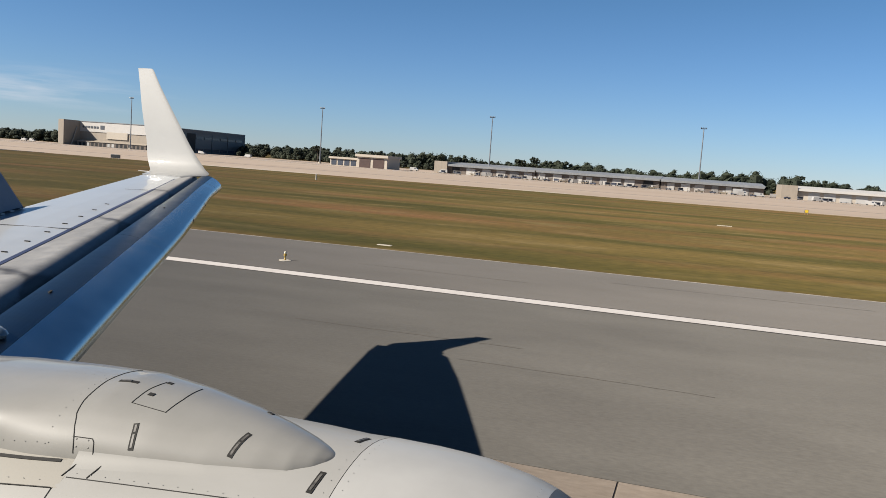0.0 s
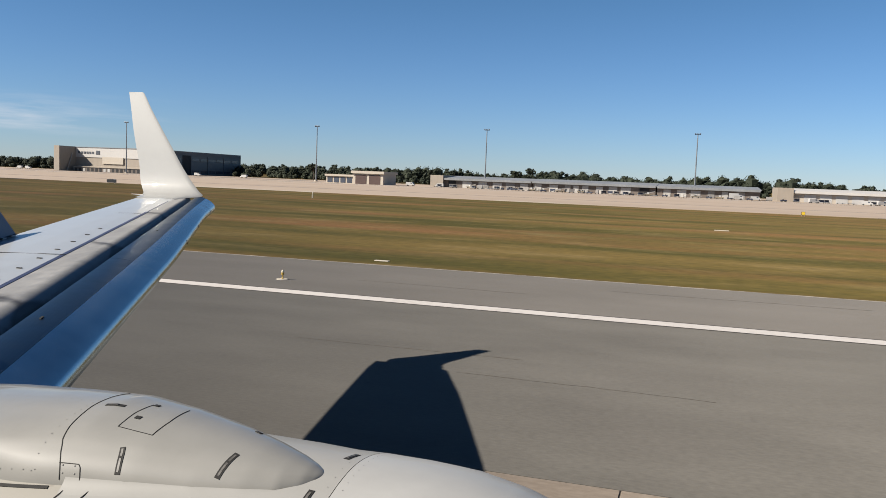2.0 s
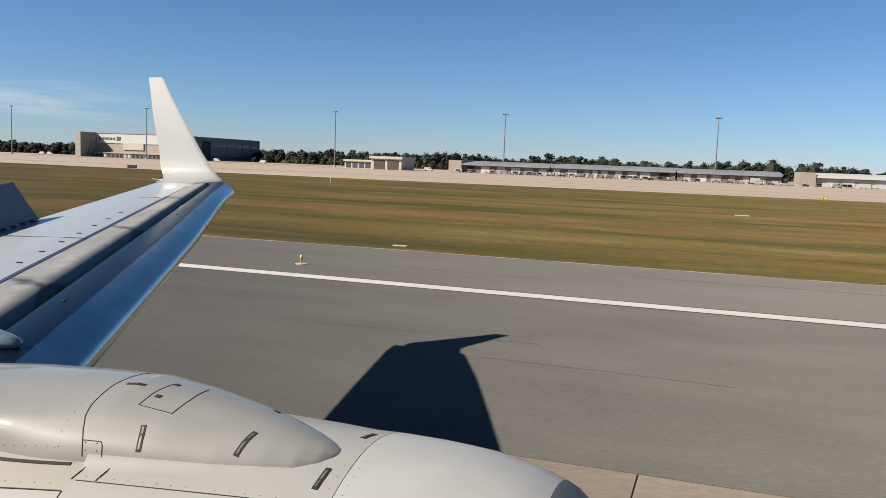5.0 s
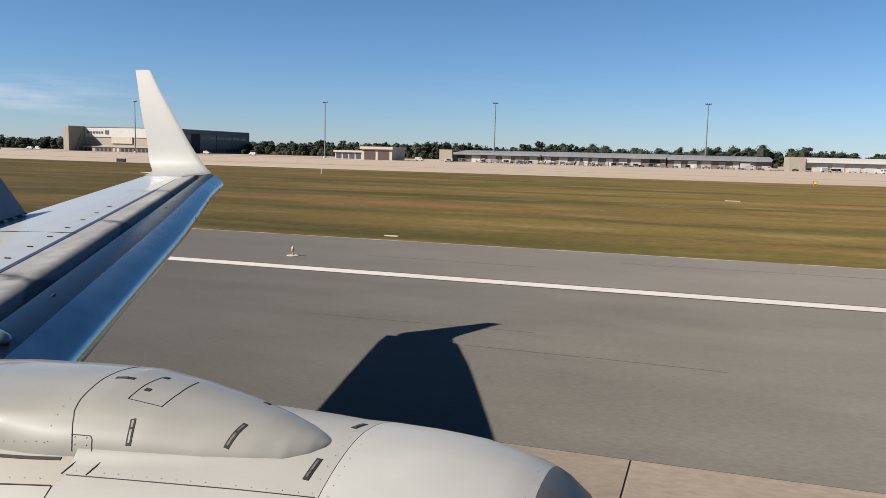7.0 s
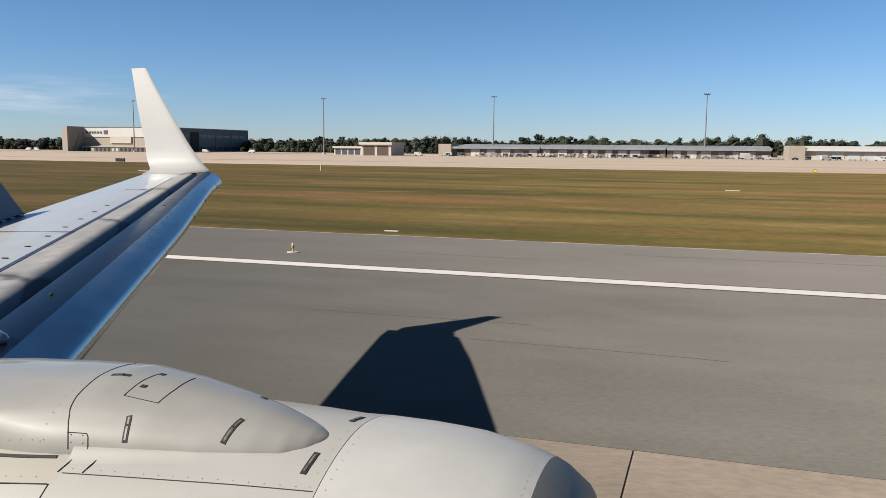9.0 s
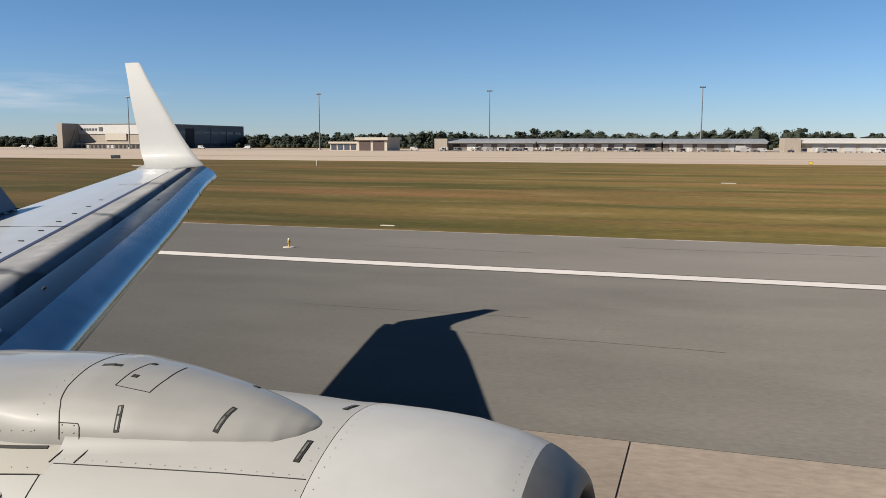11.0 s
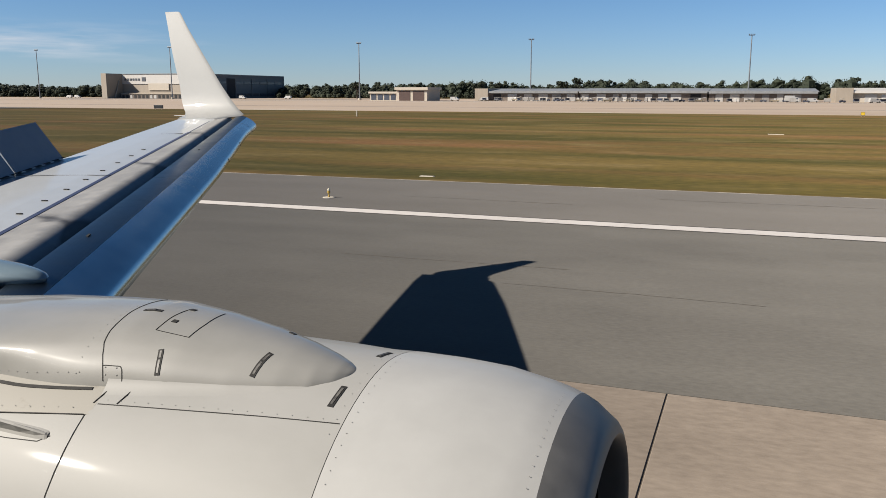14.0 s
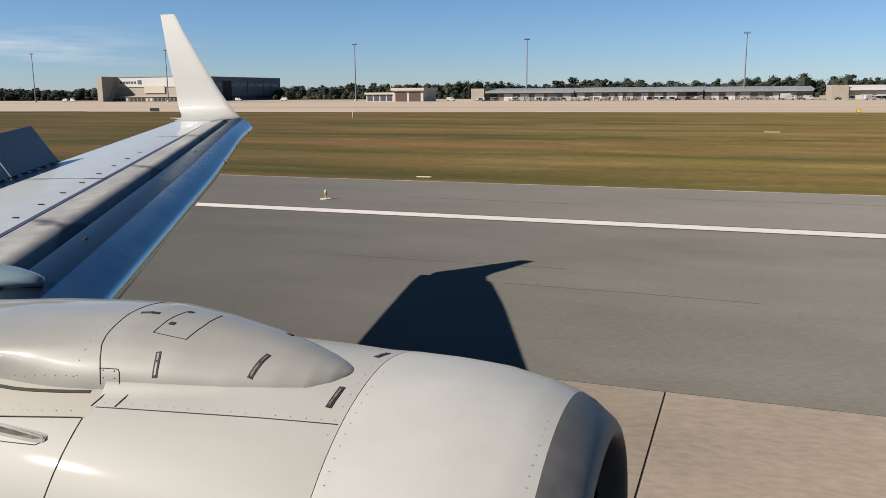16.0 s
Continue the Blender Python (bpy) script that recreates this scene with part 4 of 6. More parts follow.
            fine.append(tuple(0.5 * (2 * q1 + (q2 - q0) * f + (2 * q0 - 5 * q1 + 4 * q2 - q3) * f * f + (3 * q1 - q0 - 3 * q2 + q3) * f ** 3)
                              for q0, q1, q2, q3 in zip(p0, p1, p2, p3)))
    for y, z, cant, a, c, th in fine + [stations[-1]]:
        up = Vector((0, -math.sin(radians(cant)), math.cos(radians(cant))))
        ch = a - c
        o = Vector((0, y, z))
        row = []
        for f, t in ((0, 0), (0.03, 0.028), (0.1, 0.05), (0.3, 0.06), (0.6, 0.045), (0.85, 0.02), (1, 0.004)):
            row.append(o + Vector((a - ch * f, 0, 0)) + up * ch * t * th / 0.1 * 0.6)
        for f, t in ((1, 0.004), (0.85, 0.02), (0.6, 0.04), (0.3, 0.05), (0.1, 0.04), (0.03, 0.025)):
            row.append(o + Vector((a - ch * f, 0, 0)) - up * ch * t * th / 0.1 * 0.6)
        secs.append(row)
    part("winglet", loft(secs), M_WINGLET, plane, "glossy white upswept winglet", smooth=True)
    for y in (13.9, 12.0, 10.55):
        z = skin(y) - interp(y, [4.7, 13, 14.72], [0.17, 0.045, 0.12]) - 0.055
        part("slat_stop", rod((x_lead(y) - 0.02, y, z + 0.02), (x_lead(y) - 0.01, y + 0.02, z - 0.035), 0.011, 0.009, 8), M_SEAM, plane, "small dark stop under the slat")
    part("static_wick", rod((-11.2, 14.6, 3.17), (-11.55, 14.68, 3.17), 0.012, 0.006, 6), M_WINGLET, plane)


build_wing()


def build_fuselage():
    """A tube with one window opening by the camera, on its wheels."""
    yc, zc, R = -1.63, 3.35, 1.88
    wx0, wx1, wa0, wa1 = -0.44, 0.16, 66.0, 84.0      # opening: along, and degrees from the top

    def tube(r, x0, x1, bm):
        xs = sorted({x0, x1, wx0, wx1} | set(np.linspace(x0, x1, 9).tolist()))
        angs = sorted({wa0, wa1} | set(range(0, 360, 8)))
        grid = [[bm.verts.new((x, yc + r * math.sin(radians(a)), zc + r * math.cos(radians(a)))) for a in angs] for x in xs]
        for i in range(len(xs) - 1):
            for j in range(len(angs)):
                k = (j + 1) % len(angs)
                if wx0 <= xs[i] < wx1 and wa0 <= angs[j] < wa1:
                    continue
                bm.faces.new((grid[i][j], grid[i][k], grid[i + 1][k], grid[i + 1][j]))
        for row in (grid[0], grid[-1]):
            bm.faces.new(row)
        return bm

    fus = part("fuselage", tube(R, -14.0, 6.0, bmesh.new()), M_WHITE, plane, "white fuselage with a cabin window", smooth=True)
    part("cabin_lining", tube(R - 0.05, -13.9, 5.9, bmesh.new()), M_CABIN, fus, "grey cabin lining")
    bm = bmesh.new()
    loop = [(x, a) for x, a in ((wx0, wa0), (wx1, wa0), (wx1, wa1), (wx0, wa1))]
    loft([[(x, yc + r * math.sin(radians(a)), zc + r * math.cos(radians(a))) for x, a in loop] for r in (R + 0.004, R - 0.054)], True, False, bm)
    part("window_frame", bm, M_CABIN, fus, "window reveal")
    for x, y in ((-7.4, yc + 2.86), (-7.4, yc - 2.86), (4.5, yc)):
        low = Vector((x, y, 0)) - (LEAN @ Vector((x, y, 0)) - Vector((x, y, 0))) - Vector((0, 0, LIFT))
        leg = part("landing_gear", rod((x, y, 0.5 - LIFT), (x, y, 1.9 if x < 0 else 1.6), 0.09), M_STEEL, plane, "steel landing gear leg")
        for s in (-0.28, 0.28):
            bm = bmesh.new()
            r = 0.55 if x < 0 else 0.35
            secs = [[(x + q * math.sin(2 * math.pi * i / 28), y + s + w, low.z + r + q * math.cos(2 * math.pi * i / 28)) for i in range(28)]
                    for w, q in ((-0.17, r * 0.5), (-0.17, r * 0.88), (-0.1, r), (0.1, r), (0.17, r * 0.88), (0.17, r * 0.5))]
            part("wheel", loft(secs, True, True, bm), M_TYRE, leg, "black rubber wheel", smooth=False)


build_fuselage()


# ---- beside the runway ----
def edge_light(x, y):
    e = thing("runway_edge_light", (x, y, 0), "small yellow runway edge light on a round pale base", "runway light", "runway edge lights")
    part("base_plate", lathe([(0.0, 0.22), (0.02, 0.22), (0.025, 0.19), (0.025, 0.0)], (x, y, 0), "z", 24), M_PAD, e, "pale round base plate")
    part("stem", lathe([(0.025, 0.04), (0.06, 0.036), (0.08, 0.026), (0.17, 0.026)], (x, y, 0), "z", 14), M_FITTING, e)
    part("collar", lathe([(0.16, 0.036), (0.17, 0.055), (0.24, 0.055), (0.255, 0.036), (0.255, 0.0)], (x, y, 0), "z", 16), M_FITTING, e)
    part("lens", lathe([(0.255, 0.044), (0.30, 0.048), (0.33, 0.032), (0.345, 0.0)], (x, y, 0), "z", 16), M_LENS, e, "clear glass lens", smooth=True)
    return e


first_light = edge_light(-14.3, 26.6)
for k in (-4, -3, -2, -1, 1, 2, 3):
    copy_thing(first_light, spot(-14.3 + 60 * k, 26.6, 0))


def marker_sign(x, y, w, h, face, label, pad=True, turn=0.0, legs=True, bars=()):
    e = thing("airfield_sign", (x, y, 0), label, "airfield sign", "airfield signs")
    if pad:
        part("concrete_pad", box(x - w * 1.1, x + w * 1.1, y - 0.9, y + 0.9, -0.1, 0.03), M_PAD, e, "pale concrete pad", bevel=0.02)
    z0 = 0.25 if legs else 0.03
    if legs:
        for s in (-0.35, 0.35):
            part("leg", rod((x + s * w, y, 0), (x + s * w, y, z0 + 0.02), 0.03), M_STEEL, e)
    cab = part("cabinet", box(x - w / 2, x + w / 2, y - 0.1, y + 0.1, z0, z0 + h), M_SIGN, e, bevel=0.02)
    part("face_panel", box(x - w / 2 + 0.04, x + w / 2 - 0.04, y - 0.108, y - 0.098, z0 + 0.04, z0 + h - 0.04), face, cab)
    for bx, bw, bz, bh in bars:
        part("character_bar", box(x + bx - bw / 2, x + bx + bw / 2, y - 0.113, y - 0.107, z0 + bz, z0 + bz + bh), M_MARK, cab)
    e.rotation_euler.z = radians(turn)
    return e


def distance_sign(x, y):
    """Distance-remaining sign with the number seven."""
    s = marker_sign(x, y, 1.0, 1.25, M_SIGN, "black runway distance sign on a concrete pad in grass", turn=-62)
    return s


distance_sign(21.0, 40.0)
marker_sign(-123.0, 151.0, 2.4, 0.75, M_SIGN, "low black taxiway sign at the apron's edge", pad=False)
marker_sign(16.3, 149.5, 0.6, 0.5, M_SIGNY, "small yellow taxiway sign at the apron's edge", pad=False)
stake = thing("marker_stake", (-60.7, 122.8, 0), "slim pale marker stake standing in the grass", "marker post")
part("post", rod((-60.7, 122.8, -0.06), (-60.7, 122.8, 0.85), 0.12, 0.10, 10), M_PAD, stake)
part("cap", lathe([(0.85, 0.10), (0.9, 0.07), (0.92, 0.0)], (-60.7, 122.8, 0), "z", 10), M_VWHITE, stake)

for i, (x, y, w, d) in enumerate(((-14.0, 35.6, 0.7, 0.25), (2.0, 84.0, 1.4, 0.9))):
    tagged(part("drain_cover", box(x - w / 2, x + w / 2, y - d / 2, y + d / 2, -0.12, -0.03), M_PAD, bevel=0.02),
           "pale concrete drain cover set in the grass", "drain cover", "drain covers")

# ---- apron and buildings ----
sheet("apron", -1300, 900, 161.0, 500.0, -0.03, M_APRON, "wide pale pinkish concrete apron", "apron", depth=0.3)
for x0, x1, y in ((-40, -26, 163.5), (-300, -190, 163.4), (-120, -80, 163.2)):
    tagged(part("apron_strip", box(x0, x1, y - 1.2, y + 1.2, -0.2, -0.02), M_PAD), "pale concrete strip at the apron's edge", "pavement", kind="structure")


M_ROAD = surface("apron_road_asphalt", (0.150, 0.128, 0.105), (0.205, 0.176, 0.146), grain=0.3, rough=0.9, blotch=0.03, stretch=(0.4, 1.5, 1), chalk=1.0)
for x0, x1, y0, y1, label in ((-420, 700, 338, 348, "grey service road along the sheds"), (-420, -200, 398, 426, "grey worn asphalt before the hangar doors"),
                              (-900, 700, 207, 211, "dark tyre-worn band along the apron taxi lane")):
    tagged(part("apron_road", box(x0, x1, y0, y1, -0.2, -0.024), M_ROAD), label, "road", kind="structure")
for y in (336.6, 349.4):
    tagged(part("apron_line", box(-420, 700, y - 0.25, y + 0.25, -0.2, -0.02), M_MARK), "thin white edge line of the service road", "road marking", kind="structure")


def light_mast(x, y, h=29.2):
    e = thing("light_mast", (x, y, -0.03), "tall slim grey apron floodlight mast", "light mast", "apron light masts")
    part("pole", rod((x, y, -0.03), (x, y, h - 0.5), 0.36, 0.2, 12), M_POLE, e)
    part("base", lathe([(-0.03, 0.9), (0.8, 0.9), (0.85, 0.5)], (x, y, 0), "z", 12), M_PAD, e)
    part("crossarm", box(x - 1.3, x + 1.3, y - 0.12, y + 0.12, h - 0.5, h - 0.25), M_LAMPHEAD, e)
    for dx in (-1.15, -0.4, 0.4, 1.15):
        bm = box(x + dx - 0.2, x + dx + 0.2, y - 0.4, y + 0.1, h - 0.3, h + 0.12)
        bmesh.ops.rotate(bm, verts=bm.verts, cent=(x + dx, y, h), matrix=Euler((radians(-18), 0, 0)).to_matrix())
        part("floodlight", bm, M_LAMPHEAD, e, "dark floodlight head")
    return e


mast = light_mast(-195.9, 400.0)
for x in (-1000, -905, -800, -700, -610, -515, -415, -315.7, -103.4, -3.4, 97, 200, 292, 392, 490):
    copy_thing(mast, spot(x, 400.0, -0.03))


def big_hangar():
    x0, x1, y0, y1, h = -381.3, -322.0, 430.0, 533.0, 15.2
    e = thing("aircraft_hangar", ((x0 + x1) / 2, y0, -0.03), "large white and tan aircraft hangar with a blank fascia logo", "hangar")
    part("upper_wall", box(x0 + 4, x1, y0, y1, 8.8, h - 0.4), M_PANEL, e, "white upper cladding")
    part("lower_wall", box(x0 + 4, x1 - 0.3, y0 + 0.4, y1, -0.03, 8.8), M_TAN, e, "tan lower cladding")
    part("roof", box(x0 + 3.6, x1 + 0.3, y0 - 0.3, y1 + 0.3, h - 0.4, h), M_ROOF, e)
    part("wing_wall", box(x0, x0 + 4, y0 - 14, y0 + 6, -0.03, h), M_TAN, e, "tan projecting side wall")
    bm = bmesh.new()
    for x in (x0 + 5.5,):
        rod((x, y0 - 9, 0), (x - 1.4, y0 - 3, h - 4), 0.3, bm=bm)
    part("brace", bm, M_STEEL, e)
    part("corner_pier", box(x1 - 0.2, x1 + 2.4, y0 - 1.5, y0 + 2.0, -0.03, h), M_TAN, e)
    part("wall_panel", box(-371 + 14, -341.5, y0 - 0.25, y0 + 0.1, 5.0, 9.2), M_CREAM, e, "cream wall panel")
    # fascia mark drawn as plain bars and a square
    for i in range(6):
        part("fascia_bar", box(-375.3 + i * 2.1, -375.3 + i * 2.1 + 1.35, y0 - 0.2, y0 + 0.05, 11.0, 12.3), M_LAMPHEAD, e)
    part("fascia_square", box(-361.8, -359.0, y0 - 0.2, y0 + 0.05, 10.6, 13.0), M_LAMPHEAD, e)
    lean = part("lean_to", box(-374, x1 - 1.5, y0 - 6, y0, -0.03, 2.5), M_BROWNWALL, e, "low brown lean-to with bays")
    part("lean_to_roof", loft([[(-374.4, y0 - 6.4, 2.5), (x1 - 1, y0 - 6.4, 2.5), (x1 - 1, y0 - 6.4, 2.8), (-374.4, y0 - 6.4, 2.8)],
                               [(-374.4, y0, 3.4), (x1 - 1, y0, 3.4), (x1 - 1, y0, 3.7), (-374.4, y0, 3.7)]]), M_TAN, lean)
    for i in range(16):
        x = -372.6 + i * 3.05
        part("bay_door", box(x, x + 1.7, y0 - 6.12, y0 - 5.9, 0, 2.0), M_ROLLDOOR if i in (2, 7, 8) else M_BLACK, lean)
    # shaded side with sliding doors
    side_wall = part("side_wall", box(x1 - 0.2, x1 + 0.4, y0 + 2, y1, -0.03, h - 0.5), M_GREYWALL, e, "grey side wall with sliding doors")
    for i in range(8):
        a = y0 + 22 + i * 9.6
        m = M_BLACK if i == 1 else M_DOORS
        leaf = part("sliding_door", box(x1 + 0.35, x1 + 0.9 - 0.2 * (i % 2), a, a + 9.3, 0.0, 12.6), m, side_wall)
        if i != 1:
            part("glazing", box(x1 + 0.8, x1 + 0.96, a + 0.6, a + 8.7, 9.2, 10.8), M_GLASS_BAND, leaf)
            part("glazing", box(x1 + 0.8, x1 + 0.96, a + 0.6, a + 8.7, 1.2, 3.0), M_GLASS_BAND, leaf)
    return e


big_hangar()


def fire_station():
    y = 365.0
    e = thing("fire_station", (-158, y, -0.03), "small tan flat-roofed airfield station with open bays", "station")
    part("low_wing", box(-173.3, -158.8, y, y + 12, -0.03, 3.6), M_CREAM, e)
    part("low_roof", box(-173.8, -158.5, y - 0.8, y + 12.4, 3.3, 4.2), M_CREAM, e)
    part("high_wing", box(-159, -143.5, y - 1, y + 16, -0.03, 5.2), M_CREAM, e)
    part("high_roof", box(-159.6, -142.8, y - 2, y + 16.5, 5.0, 6.2), M_CREAM, e)
    for i in range(4):
        part("window_bay", box(-172.6 + i * 3.4, -170.0 + i * 3.4, y - 0.12, y + 0.2, 0.3, 2.9), M_GLASS_BAND, e)
    # flat dark panels stand in for the shaded insides of the open bays
    for x in (-157.6, -150.6):
        part("bay_door", box(x, x + 5.6, y - 1.15, y - 0.8, 0, 4.4), M_BAY_INSIDE, e, "dark brown panel painted as the open bay's shaded inside")
    return e


fire_station()


def freight_shed(x0, x1, y, h, wall, roof, label, tan_end=True, doors=()):
    e = thing("freight_shed", ((x0 + x1) / 2, y, -0.03), label, "warehouse", "freight sheds")
    body = part("wall", box(x0, x1, y, y + 24, -0.03, h - 1.2), wall, e)
    part("roof", loft([[(x0 - 0.4, y - 1.6, h - 1.3), (x1 + 0.4, y - 1.6, h - 1.3), (x1 + 0.4, y - 1.6, h - 0.9), (x0 - 0.4, y - 1.6, h - 0.9)],
                       [(x0 - 0.4, y + 25, h), (x1 + 0.4, y + 25, h), (x1 + 0.4, y + 25, h + 0.4), (x0 - 0.4, y + 25, h + 0.4)]]), roof, e)
    part("fascia", box(x0, x1, y - 1.65, y - 1.45, h - 1.9, h - 1.0), roof, e)
    if tan_end:
        part("end_block", box(x0 - 0.5, x0 + 6, y - 2, y + 26, -0.03, h + 0.3), M_TAN, e)
    for a, w, m in doors:
        part("dock_door", box(a, a + w, y - 0.18, y + 0.1, 0, h - 2.2), m, body)
    return e


rng = random.Random(5)
dd = []
xx = -118.0
while xx < 20:
    w = rng.uniform(2.4, 4.6)
    dd.append((xx, w, rng.choice((M_ROLLDOOR, M_ROLLDOOR, M_BLACK, M_VGREY))))
    xx += w + rng.uniform(1.0, 4.0)
freight_shed(-126.2, -77, 386.0, 5.4, M_BROWNWALL, M_ROOF, "long low brown freight shed with a grey metal roof", True, [d for d in dd if d[0] < -82])
freight_shed(-76.4, -20, 386.0, 5.5, M_BROWNWALL, M_ROOF, "long low brown freight shed with dock doors", False, [d for d in dd if -76 < d[0] < -25])
freight_shed(-19.4, 24.3, 386.0, 5.4, M_BROWNWALL, M_ROOF, "long low brown freight shed, pale dock doors", False, [d for d in dd if -19 < d[0] < 19])
freight_shed(31.5, 180, 385.0, 5.6, M_CREAM, M_PANEL, "long cream freight shed with white roller doors", True,
             [(42 + 6.2 * i, 4.6, M_VWHITE) for i in range(21)])


# ground equipment along the sheds
def wheels(x0, x1, y0, y1, r, parent):
    for x in (x0, x1):
        for y in (y0, y1):
            secs = [[(x + q * math.sin(2 * math.pi * i / 12), y + w, r + q * math.cos(2 * math.pi * i / 12) - 0.03) for i in range(12)] for w, q in ((-0.12, r), (0.12, r))]
            part("wheel", loft(secs), M_TYRE, parent)


def van(x, y, paint, label, group="service vans"):
    e = thing("service_van", (x, y, -0.03), label, "van", group)
    prof = [(-2.6, 0.4), (2.5, 0.4), (2.6, 1.0), (1.9, 1.25), (1.3, 2.1), (-2.5, 2.2), (-2.65, 1.2)]
    part("body", loft([[(x + a, y - 0.95, z) for a, z in prof], [(x + a, y + 0.95, z) for a, z in prof]]), paint, e, bevel=0.06)
    part("windscreen", loft([[(x + 1.95, y - 0.8, 1.27), (x + 1.95, y + 0.8, 1.27)], [(x + 1.38, y + 0.75, 2.02), (x + 1.38, y - 0.75, 2.02)][::-1]], False, False), M_GLASS_BAND, e)
    part("side_window", box(x + 0.3, x + 1.2, y - 0.97, y - 0.94, 1.3, 1.9), M_GLASS_BAND, e)
    wheels(x - 1.7, x + 1.7, y - 0.85, y + 0.85, 0.36, e)
    return e


def container(x, y, paint):
    e = thing("cargo_container", (x, y, -0.03), "silver air cargo container on a low dolly", "container", "cargo containers")
    prof = [(-1.5, 0.5), (1.2, 0.5), (1.55, 0.95), (1.55, 2.1), (-1.5, 2.1)]
    part("shell", loft([[(x + a, y - 0.75, z) for a, z in prof], [(x + a, y + 0.75, z) for a, z in prof]]), paint, e)
    part("dolly", box(x - 1.6, x + 1.6, y - 0.8, y + 0.8, 0.32, 0.48), M_VGREY, e)
    wheels(x - 1.2, x + 1.2, y - 0.7, y + 0.7, 0.2, e)
    return e


def cart(x, y):
    e = thing("baggage_cart", (x, y, -0.03), "grey baggage cart with a roof and a dark side curtain", "baggage cart", "baggage carts")
    part("bed", box(x - 1.5, x + 1.5, y - 0.75, y + 0.75, 0.4, 0.6), M_VGREY, e)
    part("roof", box(x - 1.5, x + 1.5, y - 0.78, y + 0.78, 1.75, 1.85), M_VGREY, e)
    part("curtain", box(x - 1.4, x + 1.4, y + 0.66, y + 0.70, 0.6, 1.7), M_CURTAIN, e, "dark blue side curtain")
    for a in (-1.42, 1.42):
        for c in (-0.7, 0.7):
            part("post", box(x + a - 0.05, x + a + 0.05, y + c - 0.05, y + c + 0.05, 0.6, 1.75), M_STEEL, e)
    wheels(x - 1.1, x + 1.1, y - 0.65, y + 0.65, 0.22, e)
    return e


def tug(x, y):
    e = thing("baggage_tractor", (x, y, -0.03), "small dark blue baggage tractor with an open seat", "tractor", "baggage tractors")
    prof = [(-1.5, 0.35), (1.5, 0.35), (1.5, 0.95), (0.5, 1.05), (0.4, 0.75), (-0.5, 0.75), (-0.6, 1.05), (-1.5, 1.0)]
    part("body", loft([[(x + a, y - 0.65, z) for a, z in prof], [(x + a, y + 0.65, z) for a, z in prof]]), M_CURTAIN, e, bevel=0.04)
    part("seat", box(x - 0.5, x - 0.05, y - 0.45, y + 0.45, 0.75, 1.25), M_TYRE, e, "black seat")
    for a in (-0.62, 0.5):
        part("post", box(x + a - 0.04, x + a + 0.04, y - 0.6, y - 0.52, 1.0, 1.95), M_STEEL, e)
        part("post", box(x + a - 0.04, x + a + 0.04, y + 0.52, y + 0.6, 1.0, 1.95), M_STEEL, e)
    part("canopy", box(x - 0.8, x + 0.65, y - 0.66, y + 0.66, 1.95, 2.02), M_VGREY, e)
    wheels(x - 1.0, x + 1.0, y - 0.55, y + 0.55, 0.3, e)
    return e


def dolly(x, y):
    e = thing("cargo_dolly", (x, y, -0.03), "empty low dark steel cargo dolly", "dolly", "cargo dollies")
    part("deck", box(x - 1.7, x + 1.7, y - 1.1, y + 1.1, 0.38, 0.52), M_POLE, e)
    for k in range(5):
        part("roller", rod((x - 1.4 + 0.7 * k, y - 1.0, 0.56), (x - 1.4 + 0.7 * k, y + 1.0, 0.56), 0.05, n=8), M_STEEL, e)
    part("drawbar", rod((x + 1.7, y, 0.42), (x + 2.7, y, 0.3), 0.05, n=8), M_POLE, e)
    wheels(x - 1.2, x + 1.2, y - 0.9, y + 0.9, 0.2, e)
    return e


def loader(x, y):
    e = thing("belt_loader", (x, y, -0.03), "dull belt loader with a raised conveyor", "belt loader", "belt loaders")
    part("chassis", box(x - 2.2, x + 2.0, y - 0.8, y + 0.8, 0.4, 1.0), M_LOADER, e, bevel=0.05)
    part("cab", box(x - 0.6, x + 0.5, y - 0.8, y - 0.1, 1.0, 1.9), M_VWHITE, e, bevel=0.05)
    part("conveyor", loft([[(x - 3.4, y + 0.1, 0.8), (x - 3.4, y + 0.8, 0.8), (x - 3.4, y + 0.8, 1.05), (x - 3.4, y + 0.1, 1.05)],
                           [(x + 3.4, y + 0.1, 2.3), (x + 3.4, y + 0.8, 2.3), (x + 3.4, y + 0.8, 2.55), (x + 3.4, y + 0.1, 2.55)]]), M_VGREY, e)
    wheels(x - 1.5, x + 1.4, y - 0.7, y + 0.7, 0.34, e)
    return e


def truck(x, y):
    e = thing("box_truck", (x, y, -0.03), "white box truck parked by the sheds", "truck", "box trucks")
    part("box_body", box(x - 3.6, x + 1.2, y - 1.2, y + 1.2, 0.8, 3.3), M_VWHITE, e, bevel=0.06)
    part("cab", loft([[(x + a, y - 1.1, z) for a, z in ((1.3, 0.5), (3.2, 0.5), (3.2, 1.4), (2.8, 2.4), (1.3, 2.5))],
                      [(x + a, y + 1.1, z) for a, z in ((1.3, 0.5), (3.2, 0.5), (3.2, 1.4), (2.8, 2.4), (1.3, 2.5))]]), M_VWHITE, e)
    part("windscreen", box(x + 1.7, x + 2.7, y - 1.12, y - 1.08, 1.5, 2.2), M_GLASS_BAND, e)
    wheels(x - 2.4, x + 2.3, y - 1.0, y + 1.0, 0.45, e)
    return e


